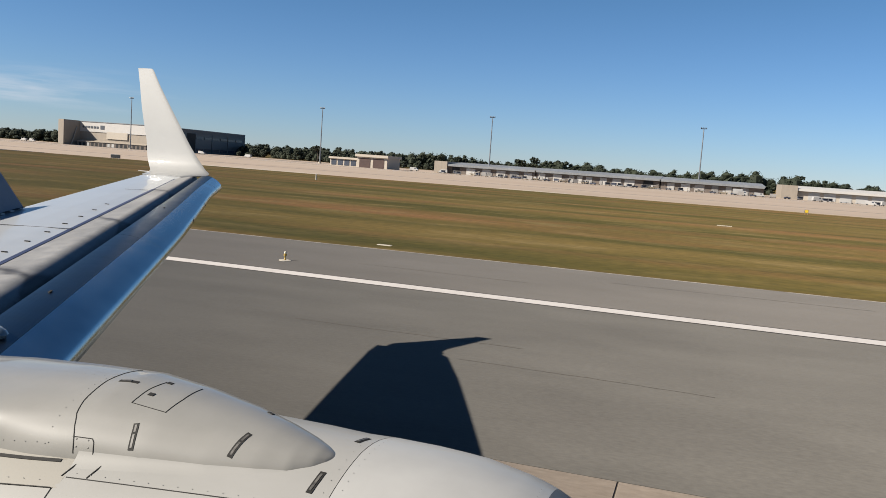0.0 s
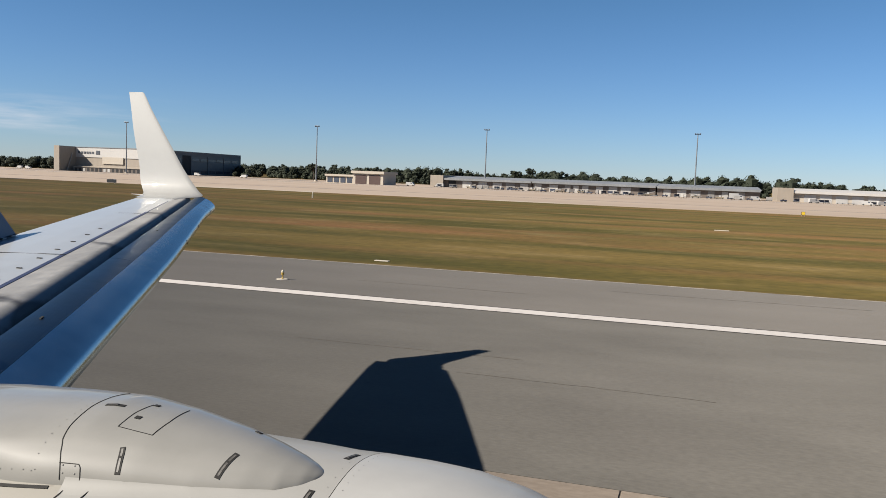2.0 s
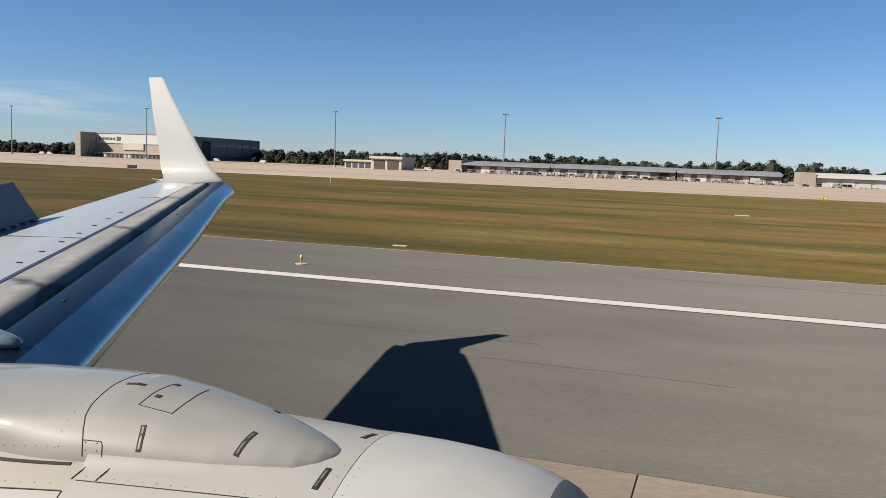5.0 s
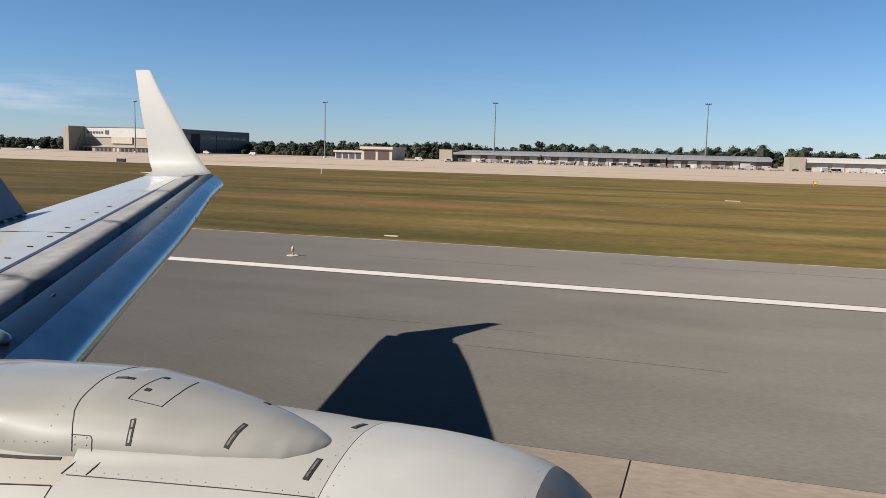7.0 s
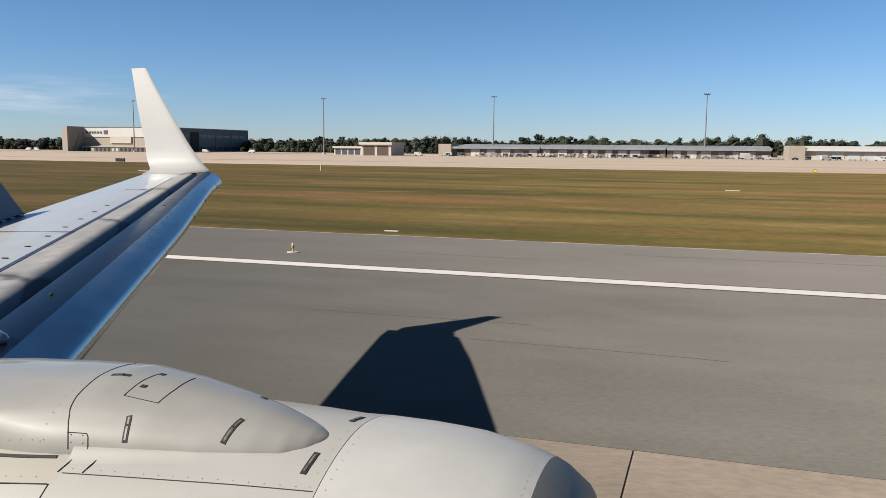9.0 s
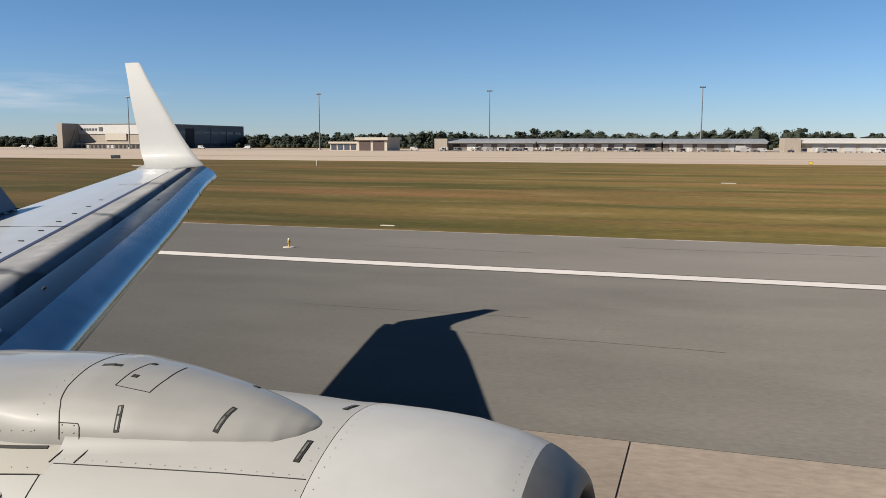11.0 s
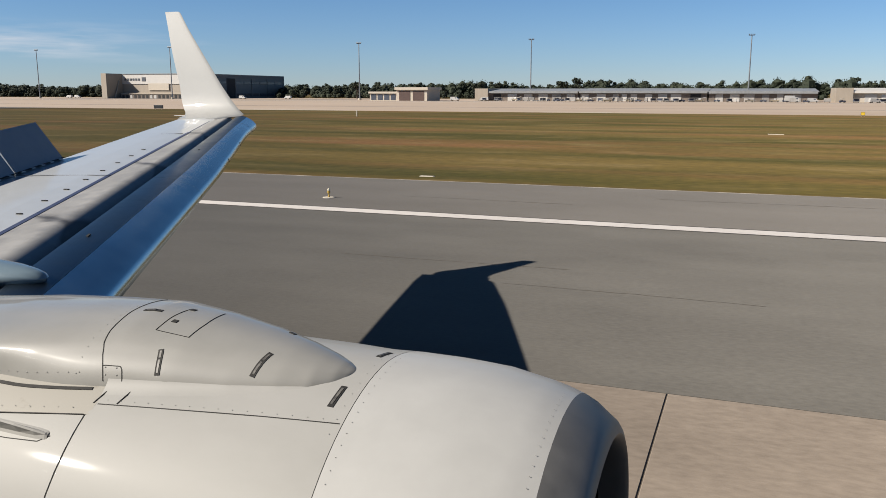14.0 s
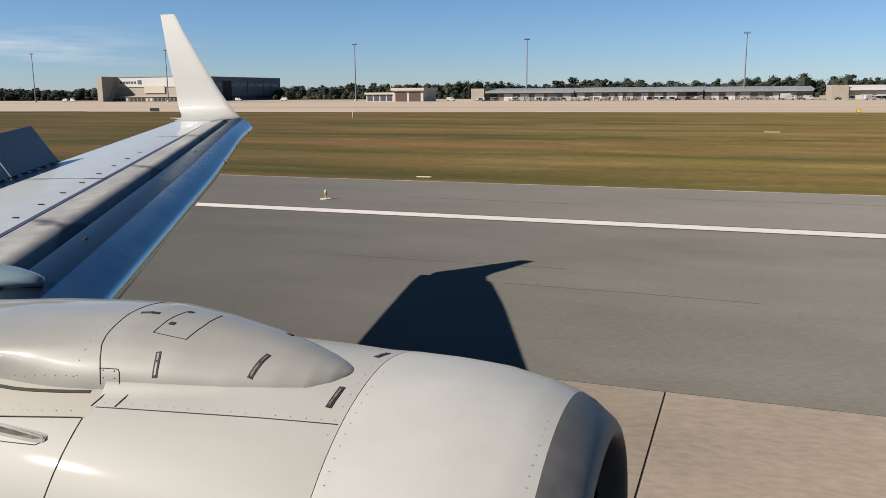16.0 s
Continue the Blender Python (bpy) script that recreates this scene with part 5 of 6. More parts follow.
firsts = {"van": van(-134.0, 376.0, M_VWHITE, "white service van parked on the apron"), "container": container(-96.0, 374.0, M_VGREY),
          "cart": cart(-91.0, 375.0), "loader": loader(-52.0, 376.0), "truck": truck(14.0, 372.0),
          "tug": tug(-84.0, 371.0), "dolly": dolly(-71.0, 373.0)}
for v in firsts.values():
    v.scale = (0.82, 0.82, 0.82)
rng = random.Random(11)
x = -122.0
while x < 140:
    kind = rng.choice(("container", "tug", "cart", "dolly", "cart", "tug", "loader", "dolly", "cart", "cart") if x < -35 else
                      ("cart", "loader", "tug", "dolly", "van", "container", "cart"))
    copy_thing(firsts[kind], spot(x, rng.uniform(368, 381), -0.03, rng.choice((0, 180, 90, 20, -15))))
    x += rng.uniform(1.4, 3.2) if -95 < x < -30 else rng.uniform(2.4, 6)
for x, y, a in ((-291, 434, 0), (-262, 438, 180), (-120, 378, 180), (-420, 436, 0), (-431, 440, 180)):
    copy_thing(firsts["van"], spot(x, y, -0.03, a))


# ---- taxiways ----
def outline(name, points, z, material, label, category):
    """A flat paved area from its outline."""
    bm = bmesh.new()
    top = [bm.verts.new((x, y, z)) for x, y in points]
    low = [bm.verts.new((x, y, z - 0.25)) for x, y in points]
    bm.faces.new(top)
    for i in range(len(top)):
        j = (i + 1) % len(top)
        bm.faces.new((top[i], low[i], low[j], top[j]))
    return tagged(part(name, bm, material), label, category, kind="structure")


def arc(cx, cy, r, a0, a1, n=10):
    return [(cx + r * math.cos(radians(a0 + (a1 - a0) * i / n)), cy + r * math.sin(radians(a0 + (a1 - a0) * i / n))) for i in range(n + 1)]


def stripe(name, pts, wide, z, material, label):
    secs = []
    for i, (x, y) in enumerate(pts):
        a, c = Vector((*pts[max(i - 1, 0)], 0)), Vector((*pts[min(i + 1, len(pts) - 1)], 0))
        d = (c - a).normalized()
        s = Vector((-d.y, d.x, 0)) * wide / 2
        secs.append([Vector((x, y, z)) - s, Vector((x, y, z)) + s])
    return tagged(part(name, loft(secs, False, False), material), label, "road marking", kind="structure")


M_TAXI_YELLOW = surface("yellow_taxi_paint", (0.446, 0.235, 0.016), (0.551, 0.308, 0.032), grain=4, rough=0.7, blotch=0.6)
M_HOLD_RED = surface("red_hold_paint", (0.340, 0.041, 0.028), (0.421, 0.073, 0.049), grain=4, rough=0.7, blotch=0.6)


def connector(cx):
    """A taxiway between runway and apron, flared at both ends, with its yellow lines and holding position."""
    w = 11.0
    left = arc(cx - w - 22, EDGE + 23.1, 22, -90, 0) + [(cx - w, 135)] + arc(cx - w - 24, 138, 24, 0, 76, 8)
    right = [(2 * cx - x, y) for x, y in left]
    outline("taxiway", [(x, max(y, EDGE + 0.3)) for x, y in left] + [(x, max(y, EDGE + 0.3)) for x, y in right[::-1]], -0.012, M_SHOULDER,
            "grey asphalt taxiway joining runway and apron", "taxiway")
    curve = arc(cx - 14, 25.5, 15, -82, 0, 12)
    stripe("taxiway_centreline", curve + [(cx + 1, 60), (cx + 1, 158)], 0.9, 0.012, M_TAR, "black border of the taxiway line")
    stripe("taxiway_centreline", curve + [(cx + 1, 60), (cx + 1, 158)], 0.5, 0.016, M_TAXI_YELLOW, "yellow painted taxiway centre line")
    for s in (-1, 1):
        for k in (0, 0.4):
            stripe("taxiway_edge_line", [(cx + s * (9.6 - k), 45), (cx + s * (9.6 - k), 130)], 0.15, 0.012, M_TAXI_YELLOW, "thin yellow double taxiway edge line")
    for k in range(4):
        stripe("holding_line", [(cx - 9.4, 68 + 0.6 * k), (cx + 9.4, 68 + 0.6 * k)], 0.3, 0.012, M_TAXI_YELLOW, "yellow holding position line across the taxiway")
    for s in (-1, 1):
        tagged(part("holding_panel", box(cx + s * 5 - 3.4, cx + s * 5 + 3.4, 63.2, 66.2, 0.0, 0.014), M_HOLD_RED), "red painted holding position panel", "road marking", kind="structure")
        for i in range(5):
            x = cx + s * 5 - 2.6 + 1.3 * i
            tagged(part("holding_panel_bar", box(x - 0.35, x + 0.35, 63.7, 65.7, 0.014, 0.02), M_MARK), "white bar on the holding panel", "road marking", kind="structure")


connector(58.0)
connector(-180.0)


def lettering(text, at, size, parent, material):
    """Raised characters on a sign's face, towards the runway."""
    cu = bpy.data.curves.new("characters", "FONT")
    cu.body, cu.size, cu.extrude, cu.align_x = text, size, 0.004, "CENTER"
    tmp = bpy.data.objects.new("characters", cu)
    scene.collection.objects.link(tmp)
    me = bpy.data.meshes.new_from_object(tmp.evaluated_get(bpy.context.evaluated_depsgraph_get()))
    bpy.data.objects.remove(tmp)
    me.transform(Matrix.Rotation(radians(90), 4, "X"))
    me.transform(Matrix.Translation(Vector(at) - ORIGIN[parent.name]))
    me.transform(Matrix.Scale(PLAN, 4))
    me.materials.clear()
    me.materials.append(material)
    ob = new("characters", me)
    ob.parent = parent
    return ob


for x, y, text in ((-196.0, 41.0, "4"), (307.0, 37.0, "6")):
    s = marker_sign(x, y, 1.25, 1.5, M_SIGN, "black runway distance sign with white number, on a concrete pad")
    lettering(text, (x + 0.1, y - 0.115, 0.5), 1.3, s, M_MARK)
s = marker_sign(89.0, 59.0, 4.2, 0.95, M_SIGNY, "long yellow and black taxiway sign on a concrete pad")
part("face_panel", box(89.75, 90.55, 58.88, 58.895, 0.3, 1.15), M_SIGN, s, "black location panel")
lettering("A2", (90.15, 58.872, 0.42), 0.8, s, M_SIGNY)
s = marker_sign(99.0, 37.5, 1.6, 1.1, M_SIGNY, "yellow taxiway direction sign on a concrete pad", turn=-50)
marker_sign(-213.0, 41.0, 1.9, 0.95, M_SIGN, "wide black runway sign in the grass")
marker_sign(-211.0, 37.5, 0.9, 1.2, M_SIGN, "black runway sign beside the pavement", turn=-60)
marker_sign(-410.0, 42.0, 0.9, 1.4, M_SIGN, "tall black runway sign on a pale pad", turn=-70)
marker_sign(43.0, 135.0, 2.0, 0.8, M_SIGNY, "yellow taxiway sign at the apron's edge", pad=False)
marker_sign(-194.0, 146.0, 2.0, 0.8, M_SIGNY, "yellow taxiway sign at the apron's edge", pad=False)


# ---- parked aircraft ----
def jet(x, y, heading, length, paint, label, kind="airliner", accent=None, high_wing=False, tee=False, engines=2, rear=False, fat=0.055):
    """A parked jet: tube fuselage, swept wings, fin, tailplane, engines and gear, nose along +x before it is turned."""
    L, r = length, length * fat
    z = r * 1.55 if not high_wing else r * 1.25
    e = thing("parked_" + kind, (x, y, -0.03), label, "aeroplane", "parked aircraft")
    stations = [(0.5, 0.02, -0.25), (0.485, 0.35, -0.2), (0.46, 0.62, -0.12), (0.42, 0.85, -0.04), (0.36, 1, 0), (-0.15, 1, 0), (-0.28, 0.86, 0.12), (-0.4, 0.5, 0.42), (-0.48, 0.2, 0.65), (-0.5, 0.08, 0.72)]
    secs = [[(x + f * L, y + k * r * math.sin(a), z + up * r + k * r * math.cos(a)) for a in np.linspace(0, 2 * math.pi, 17)[:-1]] for f, k, up in stations]
    part("fuselage", loft(secs), paint, e, smooth=True)
    part("cockpit_window", box(x + 0.452 * L, x + 0.47 * L, y - 0.5 * r, y + 0.5 * r, z + 0.22 * r, z + 0.42 * r), M_GLASS_BAND, e)
    for s in (-1, 1):
        n = max(4, int(L / 5))
        for i in range(n):
            wx = x + (0.33 - 0.5 * i / n) * L
            part("cabin_window", box(wx, wx + 0.25 + 0.006 * L, y + s * r * 0.93 - 0.03, y + s * r * 0.93 + 0.03, z + 0.28 * r, z + 0.42 * r), M_GLASS_BAND, e)
        zw = z + r * 0.8 if high_wing else z - r * 0.55
        rise = -0.02 if high_wing else 0.05
        root, tip, half = 0.17 * L, 0.05 * L, 0.45 * L
        x0 = x + (0.10 if not rear else 0.0) * L
        secs = []
        for f in (0, 1):
            c = root + (tip - root) * f
            lead = x0 - 0.5 * half * f
            yy, zz = y + s * (0.4 * r + half * f), zw + rise * half * f
            secs.append([(lead, yy, zz), (lead - 0.3 * c, yy, zz + 0.06 * c), (lead - c, yy, zz), (lead - 0.3 * c, yy, zz - 0.04 * c)])
        part("wing", loft(secs), paint, e)
        tz = z + r * 0.9 + (0.155 * L if tee else 0)
        tx = x - (0.46 if tee else 0.40) * L
        secs = []
        for f in (0, 1):
            c = (0.085 - 0.045 * f) * L
            lead = tx - 0.08 * L * f
            secs.append([(lead, y + s * 0.16 * L * f, tz), (lead - 0.3 * c, y + s * 0.16 * L * f, tz + 0.05 * c), (lead - c, y + s * 0.16 * L * f, tz), (lead - 0.3 * c, y + s * 0.16 * L * f, tz - 0.05 * c)])
        part("tailplane", loft(secs), paint, e)
        spots = [(-0.25 * L + x, y + s * r * 1.5, z + 0.35 * r)] if rear else [(x0 + (0.03 - 0.5 * q) * half * 0.6 + 0.02 * L, y + s * (0.4 * r + half * q), zw + rise * half * q - 0.038 * L) for q in ((0.34,) if engines == 2 else (0.3, 0.55))]
        for ex, ey, ez in spots:
            q = 0.028 * L if not rear else 0.022 * L
            prof = [(0.05 * L, 0.75 * q), (0.052 * L, 0.9 * q), (0.03 * L, q), (-0.03 * L, 0.95 * q), (-0.06 * L, 0.6 * q)]
            secs = [[(ex + a, ey + k * math.sin(t), ez + k * math.cos(t)) for t in np.linspace(0, 2 * math.pi, 13)[:-1]] for a, k in prof]
            eng = part("engine", loft(secs), accent or paint, e, smooth=True)
            part("intake", loft([[(ex + 0.0505 * L, ey + 0.7 * q * math.sin(t), ez + 0.7 * q * math.cos(t)) for t in np.linspace(0, 2 * math.pi, 13)[:-1]],
                                 [(ex + 0.0515 * L, ey + 0.7 * q * math.sin(t), ez + 0.7 * q * math.cos(t)) for t in np.linspace(0, 2 * math.pi, 13)[:-1]]]), M_BLACK, eng)
            part("pylon", box(ex - 0.03 * L, ex + 0.01 * L, ey - 0.004 * L if not rear else min(ey, y), ey + 0.004 * L if not rear else max(ey, y), ez + (0.8 * q if not rear else -0.1), ez + (0.045 * L if not rear else 0.1)), paint, eng)
    fin_h = (0.16 if not tee else 0.165) * L
    fin = [(x - 0.33 * L, z + 0.8 * r), (x - 0.44 * L, z + 0.9 * r + fin_h), (x - 0.53 * L, z + 0.9 * r + fin_h), (x - 0.49 * L, z + 0.8 * r)]
    part("fin", loft([[(a, y - 0.006 * L, b) for a, b in fin], [(a, y + 0.006 * L, b) for a, b in fin]]), accent or paint, e)
    for gx, gy in ((0.38 * L, 0), (-0.05 * L, 0.06 * L), (-0.05 * L, -0.06 * L)):
        leg = part("landing_gear", rod((x + gx, y + gy, 0.3), (x + gx, y + gy, z - 0.3 * r), 0.008 * L, n=8), M_STEEL, e)
        q = 0.016 * L
        secs = [[(x + gx + q * math.sin(t), y + gy + w, q - 0.03 + q * math.cos(t)) for t in np.linspace(0, 2 * math.pi, 13)[:-1]] for w in (-0.01 * L, 0.01 * L)]
        part("wheel", loft(secs), M_TYRE, leg)
    e.rotation_euler.z = radians(heading)
    return e


M_JETWHITE = surface("white_jet_paint", (0.389, 0.389, 0.382), (0.441, 0.441, 0.434), grain=0.6, rough=0.4, coat=0.3)
M_JETYELLOW = surface("yellow_jet_paint", (0.470, 0.365, 0.024), (0.551, 0.437, 0.041), grain=0.6, rough=0.4, coat=0.3)
jet(104.0, 345.0, 178, 37.0, M_JETYELLOW, "bright yellow twin-engine airliner standing on the apron")
jet(226.0, 372.0, 0, 46.0, M_JETWHITE, "white four-engine freighter with a blue tail", "freighter", M_BLUE, True, True, 4, False, 0.052)
jet(318.0, 366.0, -4, 27.0, M_JETWHITE, "white business jet with a tall tail", "business_jet", None, False, True, 2, True, 0.045)
jet(342.0, 378.0, 5, 22.0, M_JETWHITE, "white business jet parked beside others", "business_jet", None, False, True, 2, True, 0.045)
jet(360.0, 384.0, 8, 18.0, M_JETWHITE, "small white business jet on the apron", "business_jet", None, False, True, 2, True, 0.048)
jet(405.0, 388.0, 2, 18.0, M_JETWHITE, "small white business jet by the terminal", "business_jet", None, False, True, 2, True, 0.048)
jet(-577.0, 415.0, 182, 40.0, M_JETWHITE, "plain white airliner parked near the tanks")
jet(-730.0, 412.0, 0, 24.0, M_JETWHITE, "white business jet outside the tan hangar", "business_jet", M_BLUE, False, True, 2, True, 0.045)
jet(-702.0, 409.0, 4, 24.0, M_JETWHITE, "white business jet outside the tan hangar", "business_jet", None, False, True, 2, True, 0.045)
jet(-656.0, 414.0, 2, 30.0, M_JETWHITE, "white regional jet with a tall tail", "business_jet", None, False, True, 2, True, 0.045)


# ---- further buildings ----
def hall(x0, x1, y0, y1, h, wall, roof, label, door=None, pitch=0.0, windows=0):
    e = thing("airport_building", ((x0 + x1) / 2, y0, -0.03), label, "building", "airport buildings")
    body = part("wall", box(x0, x1, y0, y1, -0.03, h), wall, e)
    m = (y0 + y1) / 2
    part("roof", loft([[(x0 - 0.5, y0 - 0.5, h), (x0 - 0.5, m, h + pitch), (x0 - 0.5, y1 + 0.5, h), (x0 - 0.5, y1 + 0.5, h + 0.5), (x0 - 0.5, m, h + pitch + 0.5), (x0 - 0.5, y0 - 0.5, h + 0.5)],
                       [(x1 + 0.5, y0 - 0.5, h), (x1 + 0.5, m, h + pitch), (x1 + 0.5, y1 + 0.5, h), (x1 + 0.5, y1 + 0.5, h + 0.5), (x1 + 0.5, m, h + pitch + 0.5), (x1 + 0.5, y0 - 0.5, h + 0.5)]]), roof, e)
    if door:
        a, w, dh, dm = door
        part("door", box(a, a + w, y0 - 0.2, y0 + 0.1, 0, dh), dm, body)
    for i in range(windows):
        wx = x0 + (i + 0.3) * (x1 - x0) / windows
        part("window", box(wx, wx + 0.5 * (x1 - x0) / windows, y0 - 0.15, y0 + 0.1, 1.0, min(h - 1, 3.2)), M_GLASS_BAND, body)
    return e


hall(-850, -796, 440, 490, 14, M_BLUE, M_ROOF, "dark blue hangar with a grey roof", (-842, 38, 11, M_BLUE))
hall(-794, -762, 455, 500, 12.5, M_BROWNWALL, M_ROOF, "brown hangar beside a blue one")
hall(-760, -686, 440, 480, 10.5, M_CREAM, M_TAN, "long cream hangar with a dark open door", (-730, 18, 7, M_BLACK))
hall(-680, -650, 440, 460, 5, M_PANEL, M_CREAM, "low white apron building", windows=5)
hall(-642, -595, 442, 462, 5.5, M_PANEL, M_CREAM, "long low white building behind a parked jet", windows=8)
hall(236, 274, 432, 462, 9.5, M_TAN, M_TAN, "tan blockhouse with red windows behind the freighter", windows=3)
hall(274, 300, 440, 462, 8, M_GREYWALL, M_GREYWALL, "grey annex of the tan blockhouse")
terminal = hall(352, 404, 428, 452, 12, M_CREAM, M_ROOF, "cream private terminal with a round entrance", pitch=2.0, windows=6)
part("entrance", lathe([(-0.03, 7.0), (5.2, 7.0), (5.3, 7.4), (5.8, 7.4), (5.8, 0.0)], (376, 428, 0), "z", 28), M_PANEL, terminal, "round white entrance")
part("canopy", box(334, 354, 424, 434, 4.2, 5.0), M_PANEL, terminal)
for px in (336, 345, 352):
    part("post", box(px, px + 0.6, 425, 425.6, -0.03, 4.2), M_PANEL, terminal)
hall(470, 540, 425, 450, 9, M_PANEL, M_ROOF, "white cargo building at the apron's end", windows=8)

tank = thing("storage_tank", (-545, 436, -0.03), "tall white cylindrical storage tank", "tank", "storage tanks")
part("shell", lathe([(-0.03, 3.0), (12, 3.0), (12.6, 2.4), (12.9, 0.0)], (-545, 436, 0), "z", 28), M_JETWHITE, tank, smooth=True)
part("ladder", box(-542.1, -541.8, 435.7, 436.3, 0, 12), M_STEEL, tank)
for dx, dy in ((6.6, 3), (13.5, 0), (20, 3)):
    copy_thing(tank, spot(-545 + dx, 436 + dy, -0.03))


def lattice_tower(x, y, h):
    e = thing("radio_tower", (x, y, -0.03), "red and white banded lattice radio tower", "tower")
    n = 8
    for k in range(n):
        z0, z1 = h * k / n, h * (k + 1) / n
        bm = bmesh.new()
        c0, c1 = 1.7 - 0.9 * k / n, 1.7 - 0.9 * (k + 1) / n
        pts0 = [(x + sx * c0, y + sy * c0, z0) for sx, sy in ((-1, -1), (1, -1), (1, 1), (-1, 1))]
        pts1 = [(x + sx * c1, y + sy * c1, z1) for sx, sy in ((-1, -1), (1, -1), (1, 1), (-1, 1))]
        for i in range(4):
            rod(pts0[i], pts1[i], 0.16, n=6, bm=bm)
            rod(pts0[i], pts1[(i + 1) % 4], 0.09, n=5, bm=bm)
            rod(pts1[i], pts1[(i + 1) % 4], 0.09, n=5, bm=bm)
        part("section", bm, M_RED if k % 2 == 0 else M_VWHITE, e)
    part("platform", box(x - 1.6, x + 1.6, y - 1.6, y + 1.6, h, h + 0.3), M_RED, e)
    part("antenna", rod((x, y, h), (x, y, h + 4), 0.12), M_VWHITE, e)
    return e


lattice_tower(258.0, 452.0, 24.0)
copy_thing(firsts["truck"], spot(455, 405, -0.03, 180))
for x, y in ((470, 402), (482, 404), (430, 402), (-560, 428), (-610, 432), (-625, 430)):
    copy_thing(firsts["van"], spot(x, y, -0.03, 180))


# ---- trees ----
def foliage(clumps, bm_verts, bm_faces, rng, size):
    for cx, cy, cz, rx, rz, n in clumps:
        for _ in range(n):
            a, u, k = rng.uniform(0, 6.283), rng.uniform(-1, 1), rng.uniform(0.55, 1.0)
            q = math.sqrt(1 - u * u)
            px, py, pz = cx + rx * k * q * math.cos(a), cy + rx * k * q * math.sin(a), cz + rz * k * u
            s = size * rng.uniform(0.6, 1.3)
            d1 = Vector((rng.uniform(-1, 1), rng.uniform(-1, 1), rng.uniform(-1, 1))).normalized()
            d2 = d1.cross(Vector((rng.uniform(-1, 1), rng.uniform(-1, 1), rng.uniform(-1, 1)))).normalized()
            i = len(bm_verts)
            for m, l in ((-1, -0.6), (1, -0.5), (0.7, 0.7), (-0.8, 0.6)):
                bm_verts.append((px + s * (m * d1.x + l * d2.x), py + s * (m * d1.y + l * d2.y), max(0.0, pz + s * (m * d1.z + l * d2.z))))
            bm_faces.append((i, i + 1, i + 2, i + 3))


def core(cx, cy, cz, rx, rz, vs, fs):
    """The dense inside of a clump: a low ellipsoid of leaf mass."""
    i = len(vs)
    vs.append((cx, cy, max(0.0, cz - rz)))
    for u, k in ((-0.5, 0.87), (0.5, 0.87)):
        for j in range(6):
            a = 1.047 * j + u
            vs.append((cx + rx * k * math.cos(a), cy + rx * k * math.sin(a), max(0.0, cz + rz * u)))
    vs.append((cx, cy, cz + rz))
    for j in range(6):
        n = (j + 1) % 6
        fs.extend(((i, i + 1 + n, i + 1 + j), (i + 1 + j, i + 1 + n, i + 7 + n, i + 7 + j), (i + 7 + j, i + 7 + n, i + 13)))


def woods(name, label, x0, x1, y0, y1, count, h0, h1, seed, dense=26):
    rng = random.Random(seed)
    vs, fs = [], []
    for i in range(count):
        x, y = rng.uniform(x0, x1), rng.uniform(y0, y1)
        h = rng.uniform(h0, h1) * (0.8 + 0.35 * noise.noise(Vector((x * 0.012, y * 0.02, seed))))
        w = h * rng.uniform(0.25, 0.42)
        cl = [(x, y, h * 0.62, w, h * 0.36, dense), (x + rng.uniform(-w, w), y + rng.uniform(-w, w), h * 0.45, w * 0.9, h * 0.3, dense),
              (x + rng.uniform(-w, w), y - 2, 1.6, w, 1.8, dense // 2)]
        if rng.random() < 0.4:
            cl.append((x + rng.uniform(-w, w) * 0.6, y, h * 0.88, w * 0.5, h * 0.12, dense // 2))
        for q in cl:
            core(q[0], q[1], q[2], q[3] * 0.78, q[4] * 0.78, vs, fs)
        foliage(cl, vs, fs, rng, 0.37)
    me = bpy.data.meshes.new(name)
    me.from_pydata([Vector(v) * PLAN for v in vs], [], fs)
    me.materials.append(M_LEAF)
    ob = new(name, me)
    return tagged(ob, label, "trees", "", "stuff")


woods("tree_belt", "dense dark green belt of trees behind the apron", -900, 700, 512, 585, 1700, 9.5, 13.5, 3, 95)
woods("tree_belt", "low dark green trees beside the parking lots", -300, -120, 486, 508, 70, 5, 9, 4)


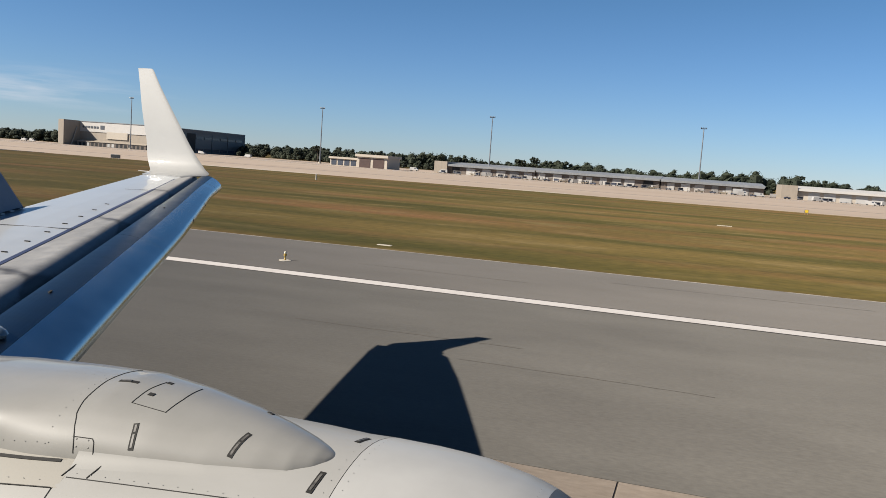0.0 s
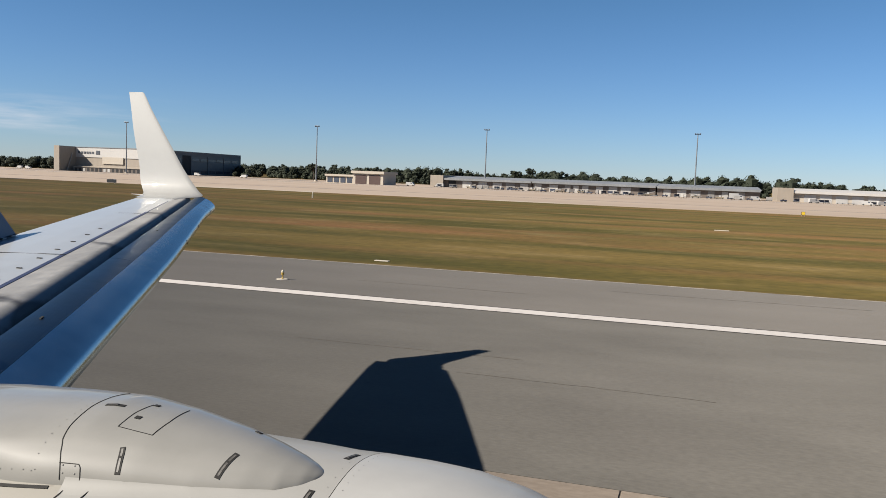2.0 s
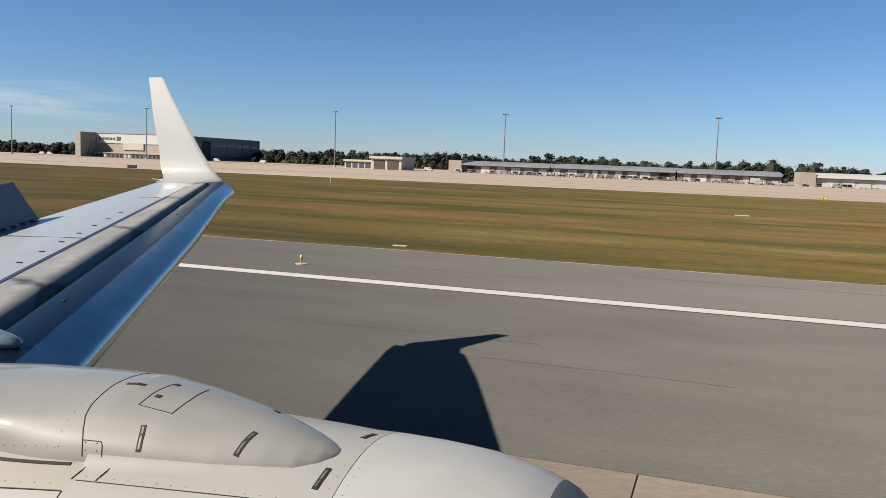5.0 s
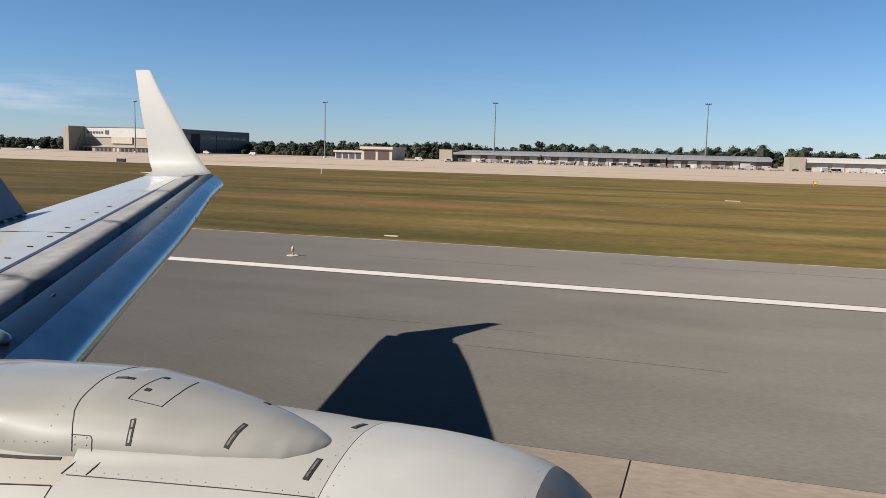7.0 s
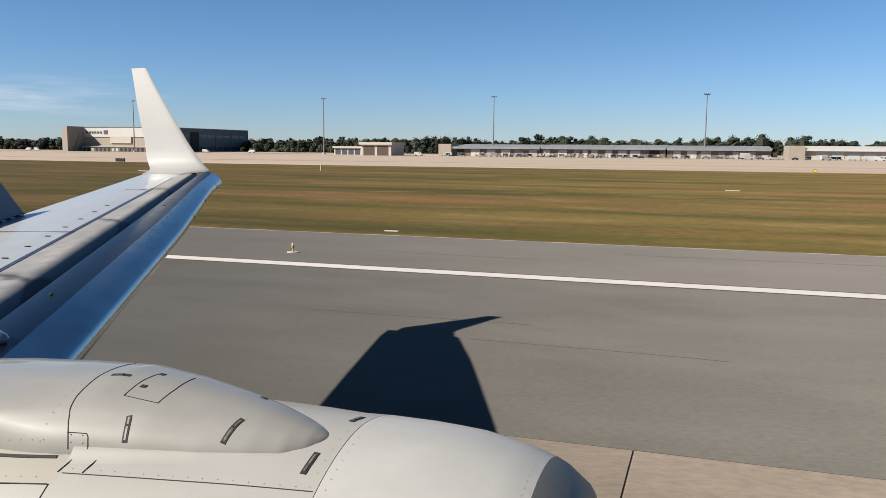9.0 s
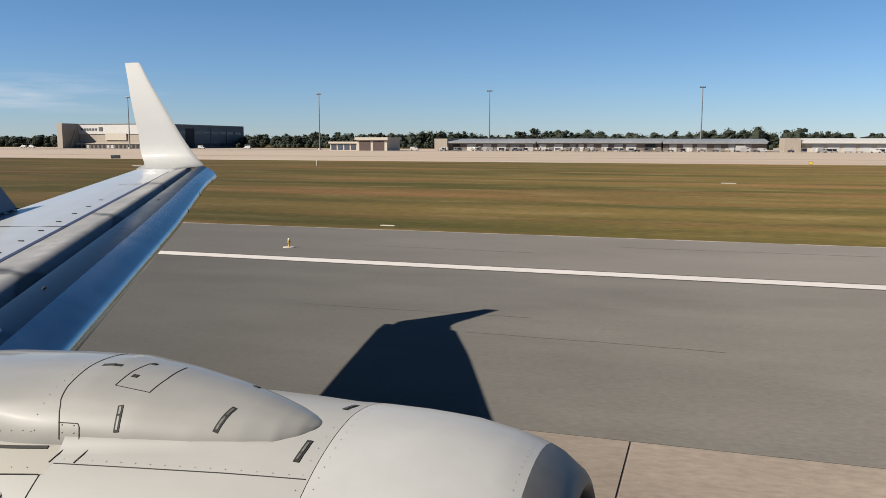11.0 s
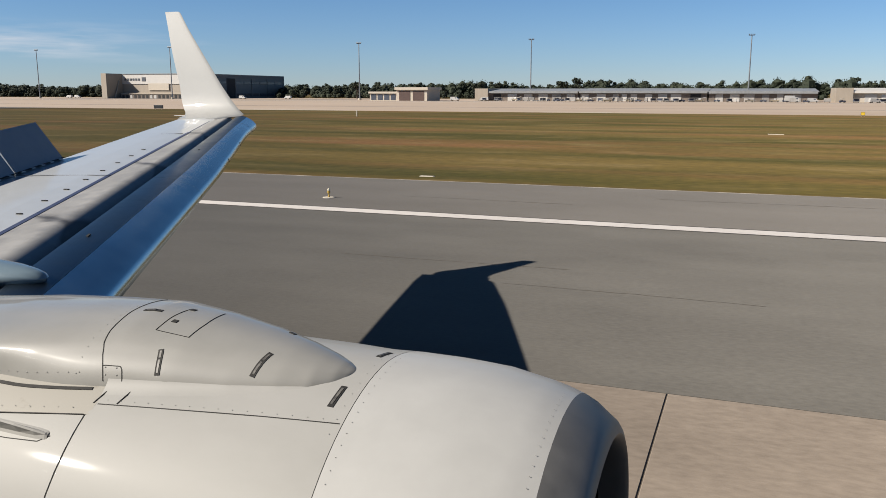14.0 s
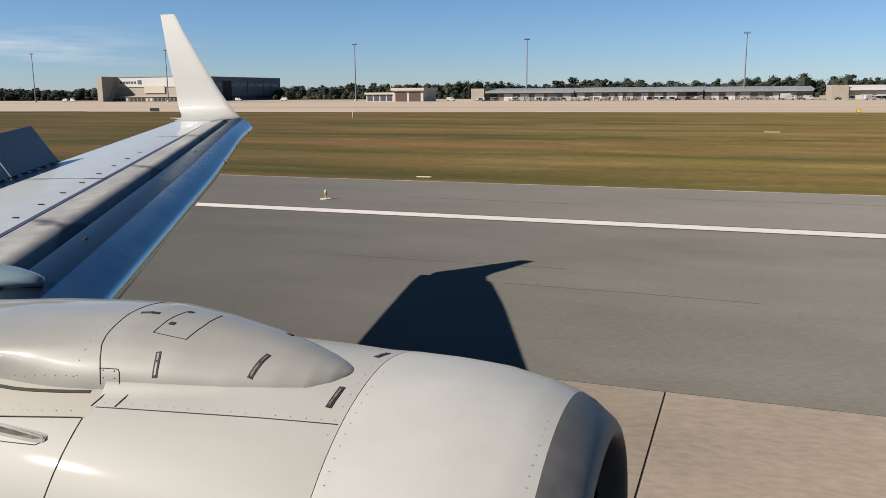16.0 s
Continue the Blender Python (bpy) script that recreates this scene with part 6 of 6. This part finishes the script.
def single_tree(x, y, h, seed, label):
    rng = random.Random(seed)
    e = thing("tree", (x, y, -0.05), label, "tree", "single trees")
    bm = bmesh.new()
    rod((x, y, -0.05), (x + 0.2, y, h * 0.55), 0.32, 0.18, 8, bm)
    for i in range(5):
        a = 6.283 * i / 5
        rod((x + 0.1, y, h * (0.35 + 0.05 * i)), (x + h * 0.22 * math.cos(a), y + h * 0.22 * math.sin(a), h * (0.6 + 0.05 * i)), 0.13, 0.05, 6, bm)
    part("trunk", bm, M_TRUNK, e)
    vs, fs = [], []
    cl = [(x + rng.uniform(-0.25, 0.25) * h, y + rng.uniform(-0.2, 0.2) * h, h * rng.uniform(0.5, 0.9), h * 0.17, h * 0.12, 60) for _ in range(9)]
    foliage(cl, vs, fs, rng, 0.5)
    me = bpy.data.meshes.new("crown")
    at = ORIGIN[e.name]
    me.from_pydata([(Vector(v) - at) * PLAN for v in vs], [], fs)
    me.materials.append(M_LEAF)
    ob = new("crown", me)
    ob.parent = e
    return e


for i, (x, y, h) in enumerate(((-228, 462, 10), (-186, 455, 9), (-140, 432, 10), (-128, 428, 9), (-88, 440, 12), (-97, 446, 11))):
    single_tree(x, y, h, 40 + i, "broad dark green tree near the sheds")

# ---- concrete slabs of the runway's middle ----
SL = 7.62
slab_bm = bmesh.new()
hx, hy, g, ch = SL / 2 - 0.008, (CONC + 12.75) / 6 - 0.008, 0.25, 0.009
loft([[(-hx, -hy, -g), (hx, -hy, -g), (hx, hy, -g), (-hx, hy, -g)], [(-hx, -hy, -ch), (hx, -hy, -ch), (hx, hy, -ch), (-hx, hy, -ch)],
      [(-hx + ch, -hy + ch, 0), (hx - ch, -hy + ch, 0), (hx - ch, hy - ch, 0), (-hx + ch, hy - ch, 0)]], True, True, slab_bm)
bmesh.ops.recalc_face_normals(slab_bm, faces=slab_bm.faces)
slab_mesh = bpy.data.meshes.new("slab")
bmesh.ops.scale(slab_bm, verts=slab_bm.verts, vec=(PLAN, PLAN, PLAN))
slab_bm.to_mesh(slab_mesh)
slab_bm.free()
slab_mesh.materials.append(M_CONCRETE)
for i in range(-14, 14):
    for j in range(3):
        s = new("slab", slab_mesh)
        s.location = spot(-0.78 + SL * (i + 0.5), -12.75 + (CONC + 12.75) / 3 * (j + 0.5), -0.001).translation
        s.parent = base
